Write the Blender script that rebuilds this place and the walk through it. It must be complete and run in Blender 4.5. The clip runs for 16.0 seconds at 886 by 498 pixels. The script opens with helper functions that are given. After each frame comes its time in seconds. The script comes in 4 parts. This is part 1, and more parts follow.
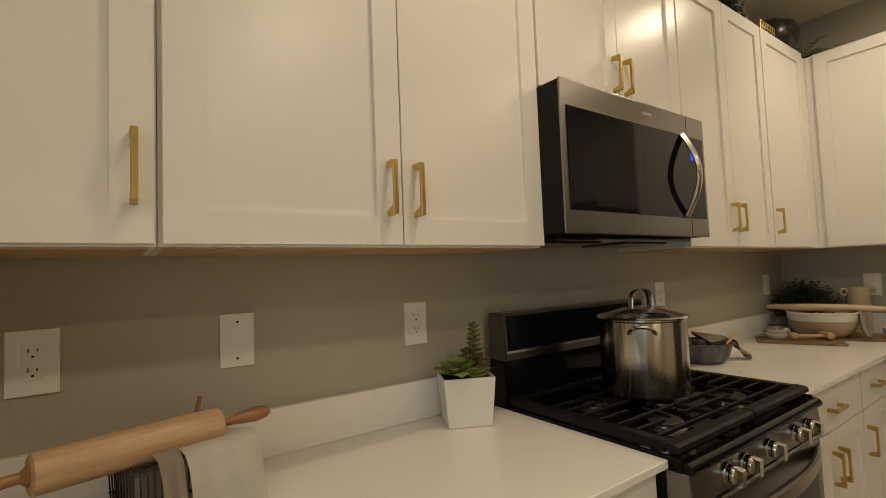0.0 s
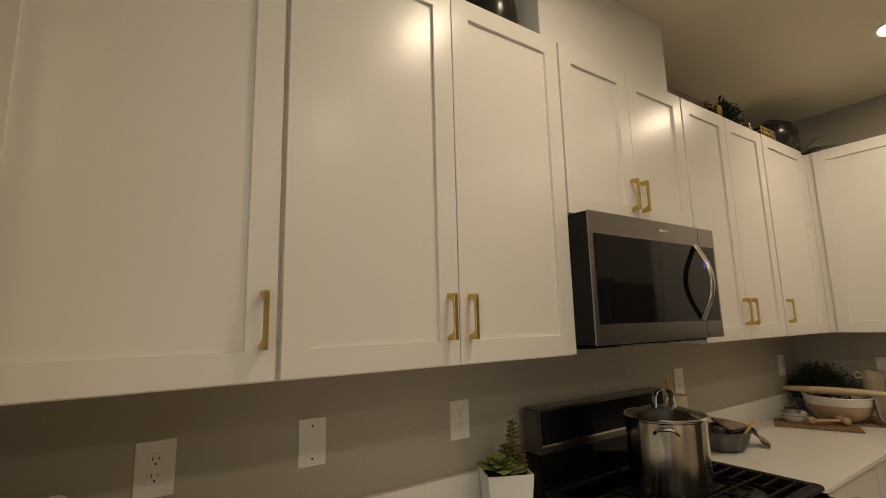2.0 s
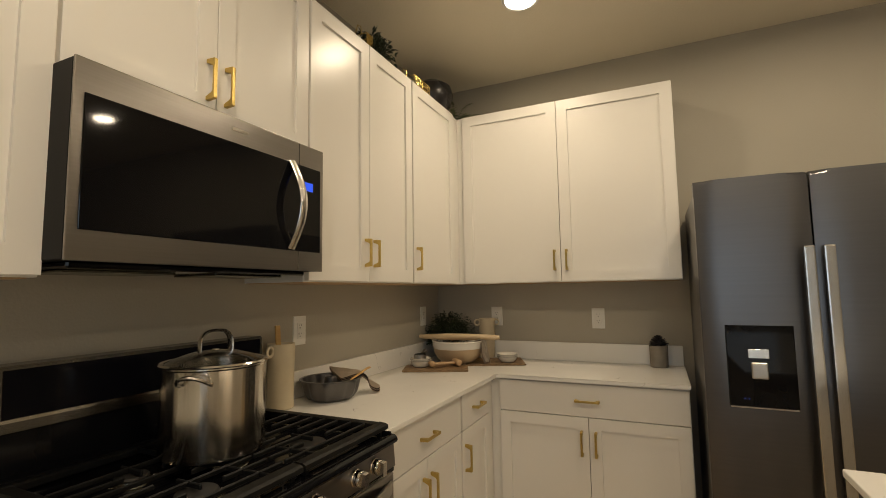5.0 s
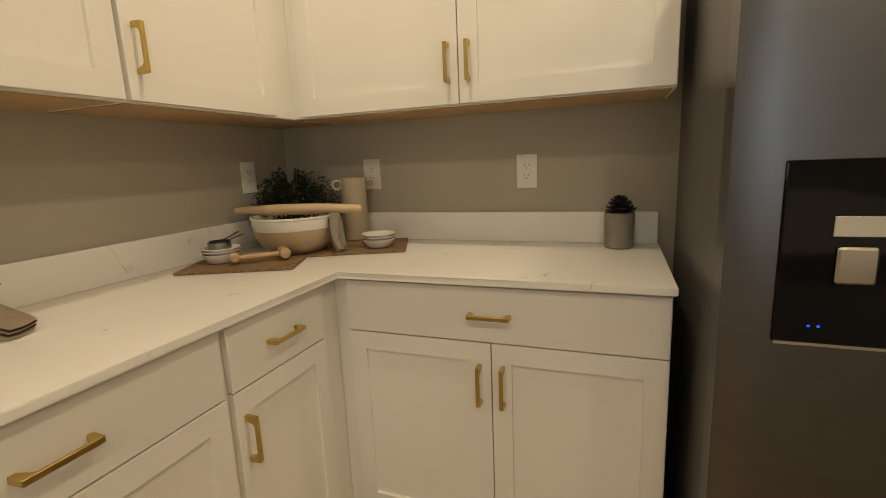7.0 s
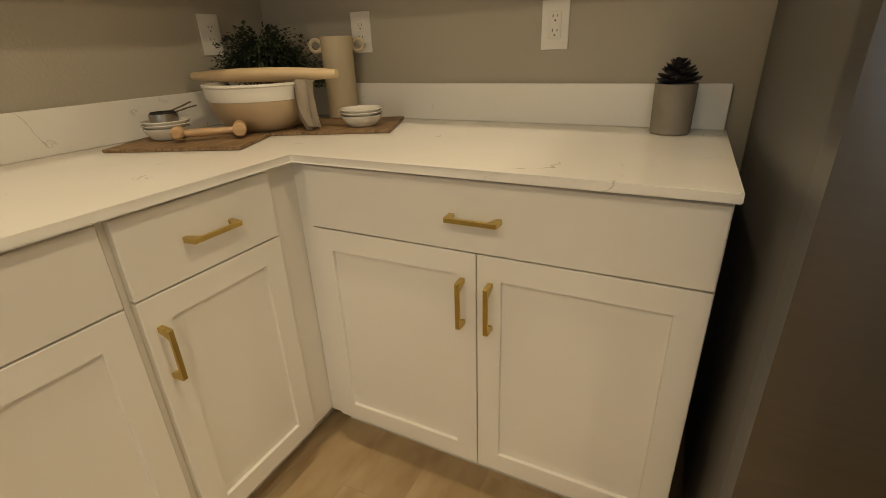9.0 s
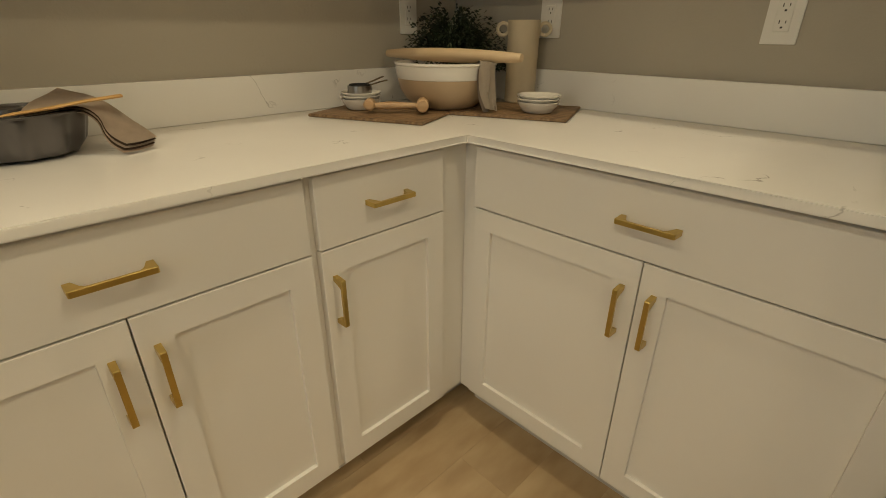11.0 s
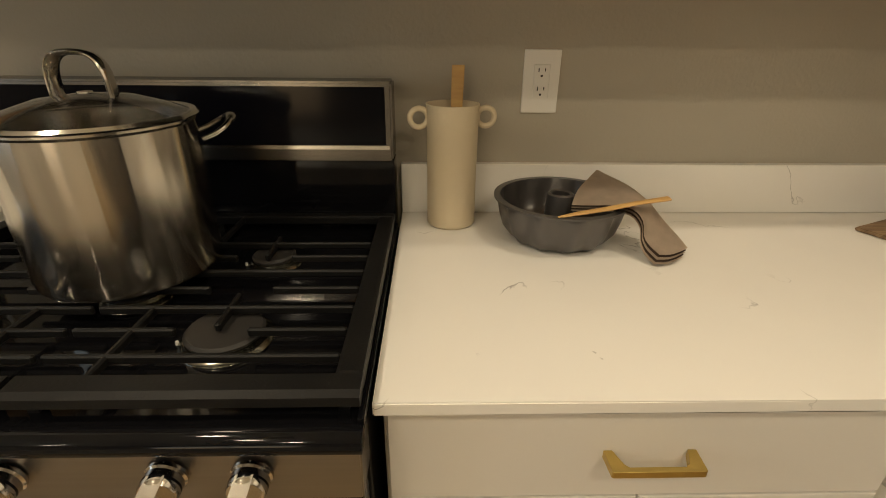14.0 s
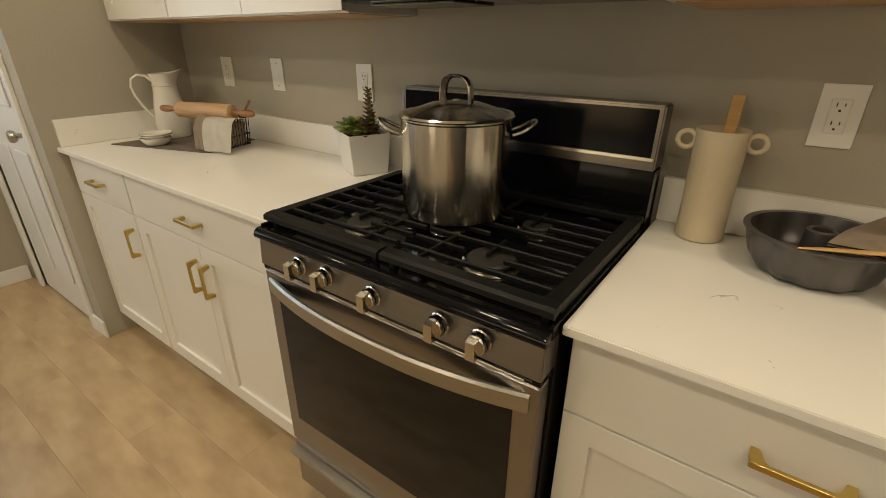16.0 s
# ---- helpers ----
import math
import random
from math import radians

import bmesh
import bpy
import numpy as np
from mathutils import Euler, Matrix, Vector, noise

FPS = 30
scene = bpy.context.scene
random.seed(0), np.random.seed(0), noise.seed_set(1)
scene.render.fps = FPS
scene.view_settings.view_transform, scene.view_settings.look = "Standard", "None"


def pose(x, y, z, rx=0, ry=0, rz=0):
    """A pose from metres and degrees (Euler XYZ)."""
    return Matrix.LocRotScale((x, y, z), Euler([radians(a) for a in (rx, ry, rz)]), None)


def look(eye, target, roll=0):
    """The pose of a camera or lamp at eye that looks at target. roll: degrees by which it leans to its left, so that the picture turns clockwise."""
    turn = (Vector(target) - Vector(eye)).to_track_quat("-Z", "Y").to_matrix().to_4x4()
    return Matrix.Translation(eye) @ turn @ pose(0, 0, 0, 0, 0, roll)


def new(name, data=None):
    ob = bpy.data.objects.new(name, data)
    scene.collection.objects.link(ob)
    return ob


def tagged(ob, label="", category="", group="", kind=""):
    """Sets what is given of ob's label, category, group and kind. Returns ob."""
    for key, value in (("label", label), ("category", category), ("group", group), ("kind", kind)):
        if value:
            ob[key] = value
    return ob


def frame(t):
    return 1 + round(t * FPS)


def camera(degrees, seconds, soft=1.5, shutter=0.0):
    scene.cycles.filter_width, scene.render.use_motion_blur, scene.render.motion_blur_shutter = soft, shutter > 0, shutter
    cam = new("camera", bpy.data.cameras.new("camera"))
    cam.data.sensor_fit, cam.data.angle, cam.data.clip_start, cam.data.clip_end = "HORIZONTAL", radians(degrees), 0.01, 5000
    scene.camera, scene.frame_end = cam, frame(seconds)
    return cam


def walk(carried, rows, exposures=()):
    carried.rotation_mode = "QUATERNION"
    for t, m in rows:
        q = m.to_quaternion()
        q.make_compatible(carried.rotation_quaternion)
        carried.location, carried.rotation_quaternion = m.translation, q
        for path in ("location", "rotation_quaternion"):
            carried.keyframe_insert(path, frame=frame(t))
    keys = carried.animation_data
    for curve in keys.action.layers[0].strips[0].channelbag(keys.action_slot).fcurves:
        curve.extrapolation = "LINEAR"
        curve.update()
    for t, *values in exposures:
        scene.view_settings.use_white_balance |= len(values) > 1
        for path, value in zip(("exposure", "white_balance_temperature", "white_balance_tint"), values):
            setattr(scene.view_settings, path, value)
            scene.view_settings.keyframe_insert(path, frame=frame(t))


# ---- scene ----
cam = camera(87.2, 16.0, soft=0.9)
PATH = [
    (0, (-0.956, -1.177, 1.332), (0.194, 0.455, 1.439), -2.2),
    (0.5, (-1.031, -1.107, 1.365), (0.055, 0.569, 1.473), -1.9),
    (1, (-1.103, -1.134, 1.408), (-0.047, 0.56, 1.522), -1.8),
    (1.5, (-1.15, -1.259, 1.457), (-0.085, 0.423, 1.65), -1.7),
    (2, (-1.159, -1.291, 1.506), (-0.051, 0.345, 1.816), -1.4),
    (2.5, (-1.143, -1.297, 1.506), (0.044, 0.264, 1.895), -0.9),
    (3, (-1.123, -1.281, 1.499), (0.166, 0.187, 1.927), -0.3),
    (3.5, (-1.059, -1.218, 1.492), (0.366, 0.112, 1.936), 0.3),
    (4, (-0.955, -1.22, 1.448), (0.631, -0.082, 1.886), 0.4),
    (4.5, (-0.722, -1.335, 1.394), (1.003, -0.386, 1.745), -0.3),
    (5, (-0.505, -1.42, 1.354), (1.301, -0.581, 1.534), -0.9),
    (5.2, (-0.398, -1.414, 1.327), (1.431, -0.61, 1.423), -1.1),
    (7.3, (0.854, -1.38, 1.204), (2.669, -0.684, 0.732), -2.4),
    (7.5, (0.915, -1.378, 1.185), (2.708, -0.684, 0.634), -2.3),
    (8, (1.042, -1.417, 1.155), (2.773, -0.718, 0.439), -2.4),
    (8.2, (1.068, -1.427, 1.149), (2.781, -0.717, 0.399), -2.5),
    (10.3, (1.068, -1.401, 1.134), (2.461, -0.237, 0.294), -0.3),
    (10.5, (1.069, -1.399, 1.134), (2.42, -0.188, 0.29), -0.4),
    (11, (1.039, -1.374, 1.14), (2.313, -0.086, 0.294), 0.2),
    (11.5, (1.013, -1.354, 1.143), (2.19, 0.022, 0.295), 0.1),
    (12, (0.964, -1.307, 1.16), (2.026, 0.161, 0.313), -0.3),
    (12.5, (0.911, -1.229, 1.214), (1.733, 0.381, 0.358), -0.2),
    (13, (0.829, -1.136, 1.254), (1.394, 0.584, 0.404), 0.5),
    (13.5, (0.781, -1.065, 1.276), (1.117, 0.713, 0.424), 0.6),
    (14, (0.843, -1.003, 1.29), (0.892, 0.805, 0.436), 0.6),
    (14.5, (0.897, -0.999, 1.286), (0.615, 0.801, 0.46), 0.2),
    (15, (0.905, -1.046, 1.291), (0.343, 0.686, 0.465), 0.3),
    (15.5, (0.937, -1.17, 1.311), (0.121, 0.459, 0.488), 0.6),
    (16, (0.989, -1.233, 1.335), (-0.078, 0.243, 0.508), 0.2),
]
EXPOSURES = [
    (0.0, -0.53, 6450, 7), (1.5, -0.68, 6450, 8), (2.5, -0.88, 6450, 9), (3.5, -1.00, 6400, 9), (5.0, -0.37, 6400, 8),
    (7.3, -0.05, 6700, 7), (8.2, 0.10, 6850, 7), (10.5, -0.12, 6600, 2), (12.5, 0.02, 6250, 3), (14.5, 0.14, 6300, 7), (16.0, 0.02, 6250, 5),
]
walk(cam, [(t, look(eye, target, roll)) for t, eye, target, roll in PATH], EXPOSURES)

# ---- plan, in metres ----
CEIL = 2.77
XR, XL = 2.46, -1.435          # right wall, stub wall at the left end of the counter
COUNTER = 0.917
UP_Z0, UP_Z1 = 1.394, 2.45     # wall cabinets
UP_F, LOW_F = -0.305, -0.588   # front faces of doors, wall run
RUP_F, RLOW_F = 2.155, 1.897   # front faces of doors, right run
BACK_Y, WEST_X = -5.4, -2.50
CAN_X, CAN_Y = (-1.92, -0.17, 1.62), (-0.87, -2.05, -3.3)
CAN_WATTS = 8.6
CAN_COLOUR = (1.0, 0.80, 0.56)

# ---- world and large lights ----
world = bpy.data.worlds.new("world")
scene.world = world
world.use_nodes = True
sky = world.node_tree.nodes.new("ShaderNodeTexSky")
sky.sky_type, sky.sun_disc = "NISHITA", False
sky.sun_elevation, sky.sun_rotation = radians(12), radians(200)
background = world.node_tree.nodes["Background"]
background.inputs[1].default_value = 0.05
world.node_tree.links.new(sky.outputs[0], background.inputs[0])


def area(name, m, size, size_y, watts, colour, shape="RECTANGLE", spread=180):
    data = bpy.data.lights.new(name, "AREA")
    data.shape, data.size, data.energy, data.color = shape, size, watts, colour
    data.spread = radians(spread)
    if shape == "RECTANGLE":
        data.size_y = size_y
    ob = new(name, data)
    ob.matrix_world = m
    return ob


for cx in CAN_X:
    for cy in CAN_Y:
        if (cx, cy) != (CAN_X[0], CAN_Y[0]):
            area("can_lamp", pose(cx, cy, CEIL - 0.012), 0.13, 0, CAN_WATTS, CAN_COLOUR, "DISK", 176)
area("window_daylight", look((-1.3, BACK_Y + 0.02, 1.5), (-1.3, 0, 1.5)), 1.5, 1.1, 3.5, (0.72, 0.85, 1.0))
area("window_daylight", look((WEST_X + 0.02, -1.85, 1.5), (0, -1.85, 1.5)), 1.4, 1.1, 10, (0.72, 0.85, 1.0))


# ---- materials ----
def material(name, colour, rough=0.5, metal=0.0, spec=0.5, var=0.0, scale=4.0, bump=0.0, bump_scale=80.0, stretch=(1, 1, 1),
             rough_var=0.0, coat=0.0, rand=0.0, second=None, sheen=0.0):
    mat = bpy.data.materials.new(name)
    mat.use_nodes = True
    nt = mat.node_tree
    b = nt.nodes["Principled BSDF"]
    b.inputs["Roughness"].default_value = rough
    b.inputs["Metallic"].default_value = metal
    b.inputs["Specular IOR Level"].default_value = spec
    b.inputs["Coat Weight"].default_value = coat
    b.inputs["Sheen Weight"].default_value = sheen
    tc = nt.nodes.new("ShaderNodeTexCoord")
    mp = nt.nodes.new("ShaderNodeMapping")
    mp.inputs["Scale"].default_value = stretch
    nt.links.new(tc.outputs["Object"], mp.inputs[0])

    def noise_at(s, detail=4.0):
        n = nt.nodes.new("ShaderNodeTexNoise")
        n.inputs["Scale"].default_value, n.inputs["Detail"].default_value = s, detail
        nt.links.new(mp.outputs[0], n.inputs[0])
        return n

    big, fine = noise_at(scale), noise_at(bump_scale, 3.0)
    mix = nt.nodes.new("ShaderNodeMix")
    mix.data_type = "RGBA"
    lo = second or tuple(c * (1 - var) for c in colour)
    hi = colour if second else tuple(min(1, c * (1 + var)) for c in colour)
    mix.inputs[6].default_value, mix.inputs[7].default_value = (*lo, 1), (*hi, 1)
    ramp = nt.nodes.new("ShaderNodeMapRange")
    ramp.inputs[1].default_value, ramp.inputs[2].default_value = 0.3, 0.7
    nt.links.new(big.outputs[0], ramp.inputs[0])
    nt.links.new(ramp.outputs[0], mix.inputs[0])
    out = mix.outputs[2]
    if rand:
        info = nt.nodes.new("ShaderNodeObjectInfo")
        r = nt.nodes.new("ShaderNodeMapRange")
        r.inputs[3].default_value, r.inputs[4].default_value = 1 - rand, 1 + rand
        nt.links.new(info.outputs["Random"], r.inputs[0])
        m2 = nt.nodes.new("ShaderNodeVectorMath")
        m2.operation = "SCALE"
        nt.links.new(out, m2.inputs[0])
        nt.links.new(r.outputs[0], m2.inputs[3])
        out = m2.outputs[0]
    nt.links.new(out, b.inputs["Base Color"])
    if rough_var:
        r = nt.nodes.new("ShaderNodeMapRange")
        r.inputs[3].default_value, r.inputs[4].default_value = max(0, rough - rough_var), min(1, rough + rough_var)
        nt.links.new(big.outputs[0], r.inputs[0])
        nt.links.new(r.outputs[0], b.inputs["Roughness"])
    if bump:
        bp = nt.nodes.new("ShaderNodeBump")
        bp.inputs["Strength"].default_value, bp.inputs["Distance"].default_value = 1.0, bump
        nt.links.new(fine.outputs[0], bp.inputs["Height"])
        nt.links.new(bp.outputs[0], b.inputs["Normal"])
    return mat


def glowing(name, colour, strength):
    mat = bpy.data.materials.new(name)
    mat.use_nodes = True
    b = mat.node_tree.nodes["Principled BSDF"]
    b.inputs["Base Color"].default_value = (0, 0, 0, 1)
    b.inputs["Emission Color"].default_value = (*colour, 1)
    b.inputs["Emission Strength"].default_value = strength
    return mat


def quartz_material():
    """White engineered quartz with sparse thin grey veins."""
    mat = material("white_quartz", (0.86, 0.84, 0.79), rough=0.22, var=0.02, scale=3, rough_var=0.05)
    nt = mat.node_tree
    b = nt.nodes["Principled BSDF"]
    tc = nt.nodes.new("ShaderNodeTexCoord")
    w = nt.nodes.new("ShaderNodeTexNoise")
    w.inputs["Scale"].default_value, w.inputs["Detail"].default_value, w.inputs["Distortion"].default_value = 3.0, 6, 0.3
    nt.links.new(tc.outputs["Object"], w.inputs[0])
    ridge = nt.nodes.new("ShaderNodeMath")
    ridge.operation = "SUBTRACT"
    ridge.inputs[1].default_value = 0.5
    nt.links.new(w.outputs[0], ridge.inputs[0])
    ab = nt.nodes.new("ShaderNodeMath")
    ab.operation = "ABSOLUTE"
    nt.links.new(ridge.outputs[0], ab.inputs[0])
    line = nt.nodes.new("ShaderNodeMapRange")
    line.inputs[1].default_value, line.inputs[2].default_value = 0.0, 0.0030
    line.inputs[3].default_value, line.inputs[4].default_value = 1.0, 0.0
    nt.links.new(ab.outputs[0], line.inputs[0])
    gate = nt.nodes.new("ShaderNodeTexNoise")
    gate.inputs["Scale"].default_value, gate.inputs["Detail"].default_value = 7.0, 2
    nt.links.new(tc.outputs["Object"], gate.inputs[0])
    g = nt.nodes.new("ShaderNodeMapRange")
    g.inputs[1].default_value, g.inputs[2].default_value = 0.56, 0.63
    nt.links.new(gate.outputs[0], g.inputs[0])
    mul = nt.nodes.new("ShaderNodeMath")
    mul.operation = "MULTIPLY"
    nt.links.new(line.outputs[0], mul.inputs[0])
    nt.links.new(g.outputs[0], mul.inputs[1])
    mix = nt.nodes.new("ShaderNodeMix")
    mix.data_type = "RGBA"
    mix.inputs[7].default_value = (0.40, 0.38, 0.35, 1)
    old = b.inputs["Base Color"].links[0].from_socket
    nt.links.new(mul.outputs[0], mix.inputs[0])
    nt.links.new(old, mix.inputs[6])
    nt.links.new(mix.outputs[2], b.inputs["Base Color"])
    return mat


PAINT = material("cabinet_paint", (0.83, 0.805, 0.75), rough=0.29, var=0.012, scale=2, bump=0.00008, bump_scale=220, rough_var=0.012)
WALL = material("greige_wall_paint", (0.42, 0.388, 0.315), rough=0.75, var=0.03, scale=1.5, bump=0.0008, bump_scale=120)
CEILING = material("ceiling_paint", (0.74, 0.68, 0.55), rough=0.9, var=0.02, scale=1.5, bump=0.001, bump_scale=90)
TRIM = material("white_trim_paint", (0.78, 0.77, 0.74), rough=0.4, var=0.02)
QUARTZ = quartz_material()
# cabinet paint, its colour darkened for the shade in the toe recess
TOE = material("toe_kick_shaded_paint", (0.66, 0.635, 0.585), rough=0.45, var=0.02)
BRASS = material("brushed_brass", (0.58, 0.43, 0.14), rough=0.32, metal=1.0, var=0.06, scale=30, rough_var=0.06)
STEEL = material("brushed_steel", (0.30, 0.285, 0.265), rough=0.30, metal=1.0, var=0.04, scale=3, stretch=(1, 1, 40), bump=0.00003, bump_scale=60, rough_var=0.05)
STEEL_H = material("brushed_steel_level_grain", (0.30, 0.28, 0.26), rough=0.30, metal=1.0, var=0.04, scale=3, stretch=(1, 1, 60), bump=0.00003, bump_scale=60, rough_var=0.05)
POLISHED = material("polished_steel", (0.66, 0.63, 0.58), rough=0.15, metal=1.0, var=0.03, scale=5, rough_var=0.04)
SATIN = material("satin_steel_handle", (0.58, 0.56, 0.52), rough=0.22, metal=1.0, var=0.03)
BLACK_GLASS = material("black_glass", (0.005, 0.005, 0.006), rough=0.05, spec=0.32)
DISPLAY_GLASS = material("display_glass", (0.004, 0.004, 0.006), rough=0.12, spec=0.12)
# brushed steel with the dim room's reflection put into a darker colour
BACK_STEEL = material("dim_reflection_steel", (0.19, 0.18, 0.165), rough=0.26, metal=1.0, var=0.05, scale=3, stretch=(1, 1, 60))
KNOB_STEEL = material("knob_steel", (0.60, 0.57, 0.52), rough=0.13, metal=1.0, var=0.03)
ENAMEL = material("black_enamel", (0.005, 0.005, 0.006), rough=0.06, spec=0.2, var=0.1)
IRON = material("cast_iron", (0.008, 0.0078, 0.0075), rough=0.45, spec=0.2, var=0.15, scale=20, bump=0.0003, bump_scale=300)
DARK_PLASTIC = material("dark_plastic", (0.010, 0.010, 0.010), rough=0.5, spec=0.15, var=0.1)
PLASTIC = material("white_plastic", (0.78, 0.76, 0.70), rough=0.35, var=0.01)
SLOT = material("dark_slot", (0.02, 0.018, 0.015), rough=0.6)
# upright light and dark streaks in the colour stand for smeared reflections
POT_STEEL = material("pot_steel_reflection_streaks", (0.60, 0.56, 0.49), rough=0.18, metal=1.0, var=0.30, scale=22, stretch=(1, 1, 0.02), rough_var=0.10)
POT_STEEL.node_tree.nodes["Principled BSDF"].inputs["Anisotropic"].default_value = 0.92
POT_STEEL.node_tree.nodes["Principled BSDF"].inputs["Anisotropic Rotation"].default_value = 0.25
CREAM = material("cream_stoneware", (0.62, 0.53, 0.37), rough=0.6, var=0.06, scale=8, bump=0.0004, bump_scale=140)
TAN = material("tan_stoneware", (0.43, 0.32, 0.20), rough=0.45, var=0.08, scale=10, bump=0.0003, bump_scale=120)
WHITE_GLAZE = material("white_glaze", (0.74, 0.71, 0.64), rough=0.18, var=0.02, coat=0.3)
GREY_POT = material("grey_stoneware", (0.26, 0.23, 0.19), rough=0.7, var=0.1, scale=20, bump=0.0004)
NONSTICK = material("dark_nonstick_metal", (0.125, 0.118, 0.115), rough=0.32, metal=0.6, var=0.08, scale=12)
WOOD_LIGHT = material("pale_beech", (0.56, 0.38, 0.21), rough=0.5, second=(0.42, 0.26, 0.13), scale=10, stretch=(0.7, 8, 8), bump=0.0002, bump_scale=60)
WOOD_PALE = material("pale_maple", (0.68, 0.53, 0.34), rough=0.5, second=(0.58, 0.43, 0.25), scale=8, stretch=(0.7, 8, 8), bump=0.0002)
WOOD_HANDLE = material("reddish_beech", (0.36, 0.18, 0.075), rough=0.4, second=(0.25, 0.11, 0.04), scale=12, stretch=(1, 6, 6))
WOOD_BOARD = material("brown_board", (0.31, 0.20, 0.10), rough=0.6, second=(0.13, 0.075, 0.035), scale=9, stretch=(1.2, 14, 4), bump=0.0006, bump_scale=50)
WOOD_YELLOW = material("yellow_bamboo", (0.60, 0.38, 0.13), rough=0.45, second=(0.48, 0.28, 0.09), scale=14, stretch=(1, 8, 8))
LINEN = material("taupe_linen", (0.27, 0.21, 0.16), rough=0.9, var=0.1, scale=40, bump=0.0006, bump_scale=500, sheen=0.2)
LINEN_PALE = material("oat_linen", (0.50, 0.43, 0.34), rough=0.9, var=0.06, scale=40, bump=0.0006, bump_scale=500, sheen=0.2)
TOWEL_WHITE = material("cream_towel", (0.82, 0.79, 0.72), rough=0.9, var=0.04, scale=30, bump=0.0006, bump_scale=400, sheen=0.2)
MAT_GREY = material("grey_woven_mat", (0.15, 0.125, 0.10), rough=0.9, var=0.15, scale=80, bump=0.001, bump_scale=300)
LEAF_DARK = material("dark_leaf", (0.026, 0.042, 0.016), rough=0.55, second=(0.010, 0.016, 0.008), scale=20)
LEAF_GREEN = material("succulent_leaf", (0.30, 0.36, 0.09), rough=0.4, second=(0.16, 0.23, 0.06), scale=25)
LEAF_RED = material("bronze_leaf", (0.27, 0.13, 0.055), rough=0.45, second=(0.17, 0.13, 0.05), scale=25)
LEAF_FERN = material("fern_leaf", (0.10, 0.14, 0.035), rough=0.5, second=(0.05, 0.08, 0.02), scale=25)
BLACK_LEAF = material("black_leaf", (0.035, 0.03, 0.033), rough=0.5, var=0.3, scale=30)
MAPLE = material("bare_maple", (0.55, 0.36, 0.18), rough=0.5, second=(0.46, 0.29, 0.14), scale=6, stretch=(1, 8, 1))
SOIL = material("dark_soil", (0.03, 0.022, 0.015), rough=0.9, var=0.3, scale=60, bump=0.002, bump_scale=150)
BLACK_CERAMIC = material("black_ceramic", (0.02, 0.018, 0.018), rough=0.25, var=0.2)
FLOORING = material("oak_plank", (0.56, 0.43, 0.255), rough=0.40, second=(0.36, 0.25, 0.135), scale=2.6, stretch=(1.3, 3.4, 1), bump=0.0003, bump_scale=40, rand=0.04, rough_var=0.08)
JOINT = material("floor_underlay", (0.10, 0.075, 0.05), rough=0.8)
FRIDGE_STEEL = material("fridge_steel", (0.145, 0.142, 0.143), rough=0.34, metal=1.0, var=0.03, scale=3, stretch=(1, 1, 40), bump=0.00003, bump_scale=60, rough_var=0.05)
NICKEL = material("brushed_nickel", (0.50, 0.46, 0.40), rough=0.28, metal=1.0)
BURNER = material("burner_metal", (0.22, 0.215, 0.18), rough=0.25, metal=1.0, var=0.25, scale=40)
CAP = material("burner_cap_enamel", (0.030, 0.028, 0.026), rough=0.5, spec=0.3, var=0.1)
HANDLE_STEEL = material("oven_handle_steel", (0.40, 0.38, 0.34), rough=0.32, metal=1.0, var=0.04, scale=3, stretch=(1, 1, 40), rough_var=0.04)
GLOW = glowing("lamp_glow", (1.0, 0.86, 0.66), 14.0)
BLUE_GLOW = glowing("blue_display", (0.02, 0.10, 0.9), 1.2)


def glass_material():
    mat = bpy.data.materials.new("lid_glass")
    mat.use_nodes = True
    b = mat.node_tree.nodes["Principled BSDF"]
    b.inputs["Base Color"].default_value = (0.80, 0.80, 0.80, 1)
    b.inputs["Transmission Weight"].default_value = 1.0
    b.inputs["Roughness"].default_value = 0.02
    b.inputs["IOR"].default_value = 1.3
    return mat


GLASS = glass_material()


# ---- mesh helpers ----
def part(name, bm, mat, parent=None, label="", smooth=False):
    """Links a bmesh as one mesh object under a thing or a part."""
    me = bpy.data.meshes.new(name)
    bmesh.ops.recalc_face_normals(bm, faces=bm.faces)
    bm.to_mesh(me)
    bm.free()
    if mat:
        me.materials.append(mat)
    if smooth:
        for p in me.polygons:
            p.use_smooth = True
        me.set_sharp_from_angle(angle=radians(38))
    ob = new(name, me)
    if parent:
        ob.parent = parent
    if label:
        ob["label"] = label
    return ob


def thing(name, m, label, category, group="", kind=""):
    ob = new(name)
    ob.empty_display_size = 0.05
    ob.matrix_world = m
    return tagged(ob, label, category, group, kind)


def box(x0, x1, y0, y1, z0, z1, bevel=0.0, bm=None, seg=1):
    bm = bm or bmesh.new()
    r = bmesh.ops.create_cube(bm, size=1.0)
    bmesh.ops.scale(bm, vec=(abs(x1 - x0), abs(y1 - y0), abs(z1 - z0)), verts=r["verts"])
    bmesh.ops.translate(bm, vec=((x0 + x1) / 2, (y0 + y1) / 2, (z0 + z1) / 2), verts=r["verts"])
    if bevel:
        es = {e for v in r["verts"] for e in v.link_edges}
        bmesh.ops.bevel(bm, geom=list(es), offset=bevel, segments=seg, affect="EDGES", profile=0.7)
    return bm


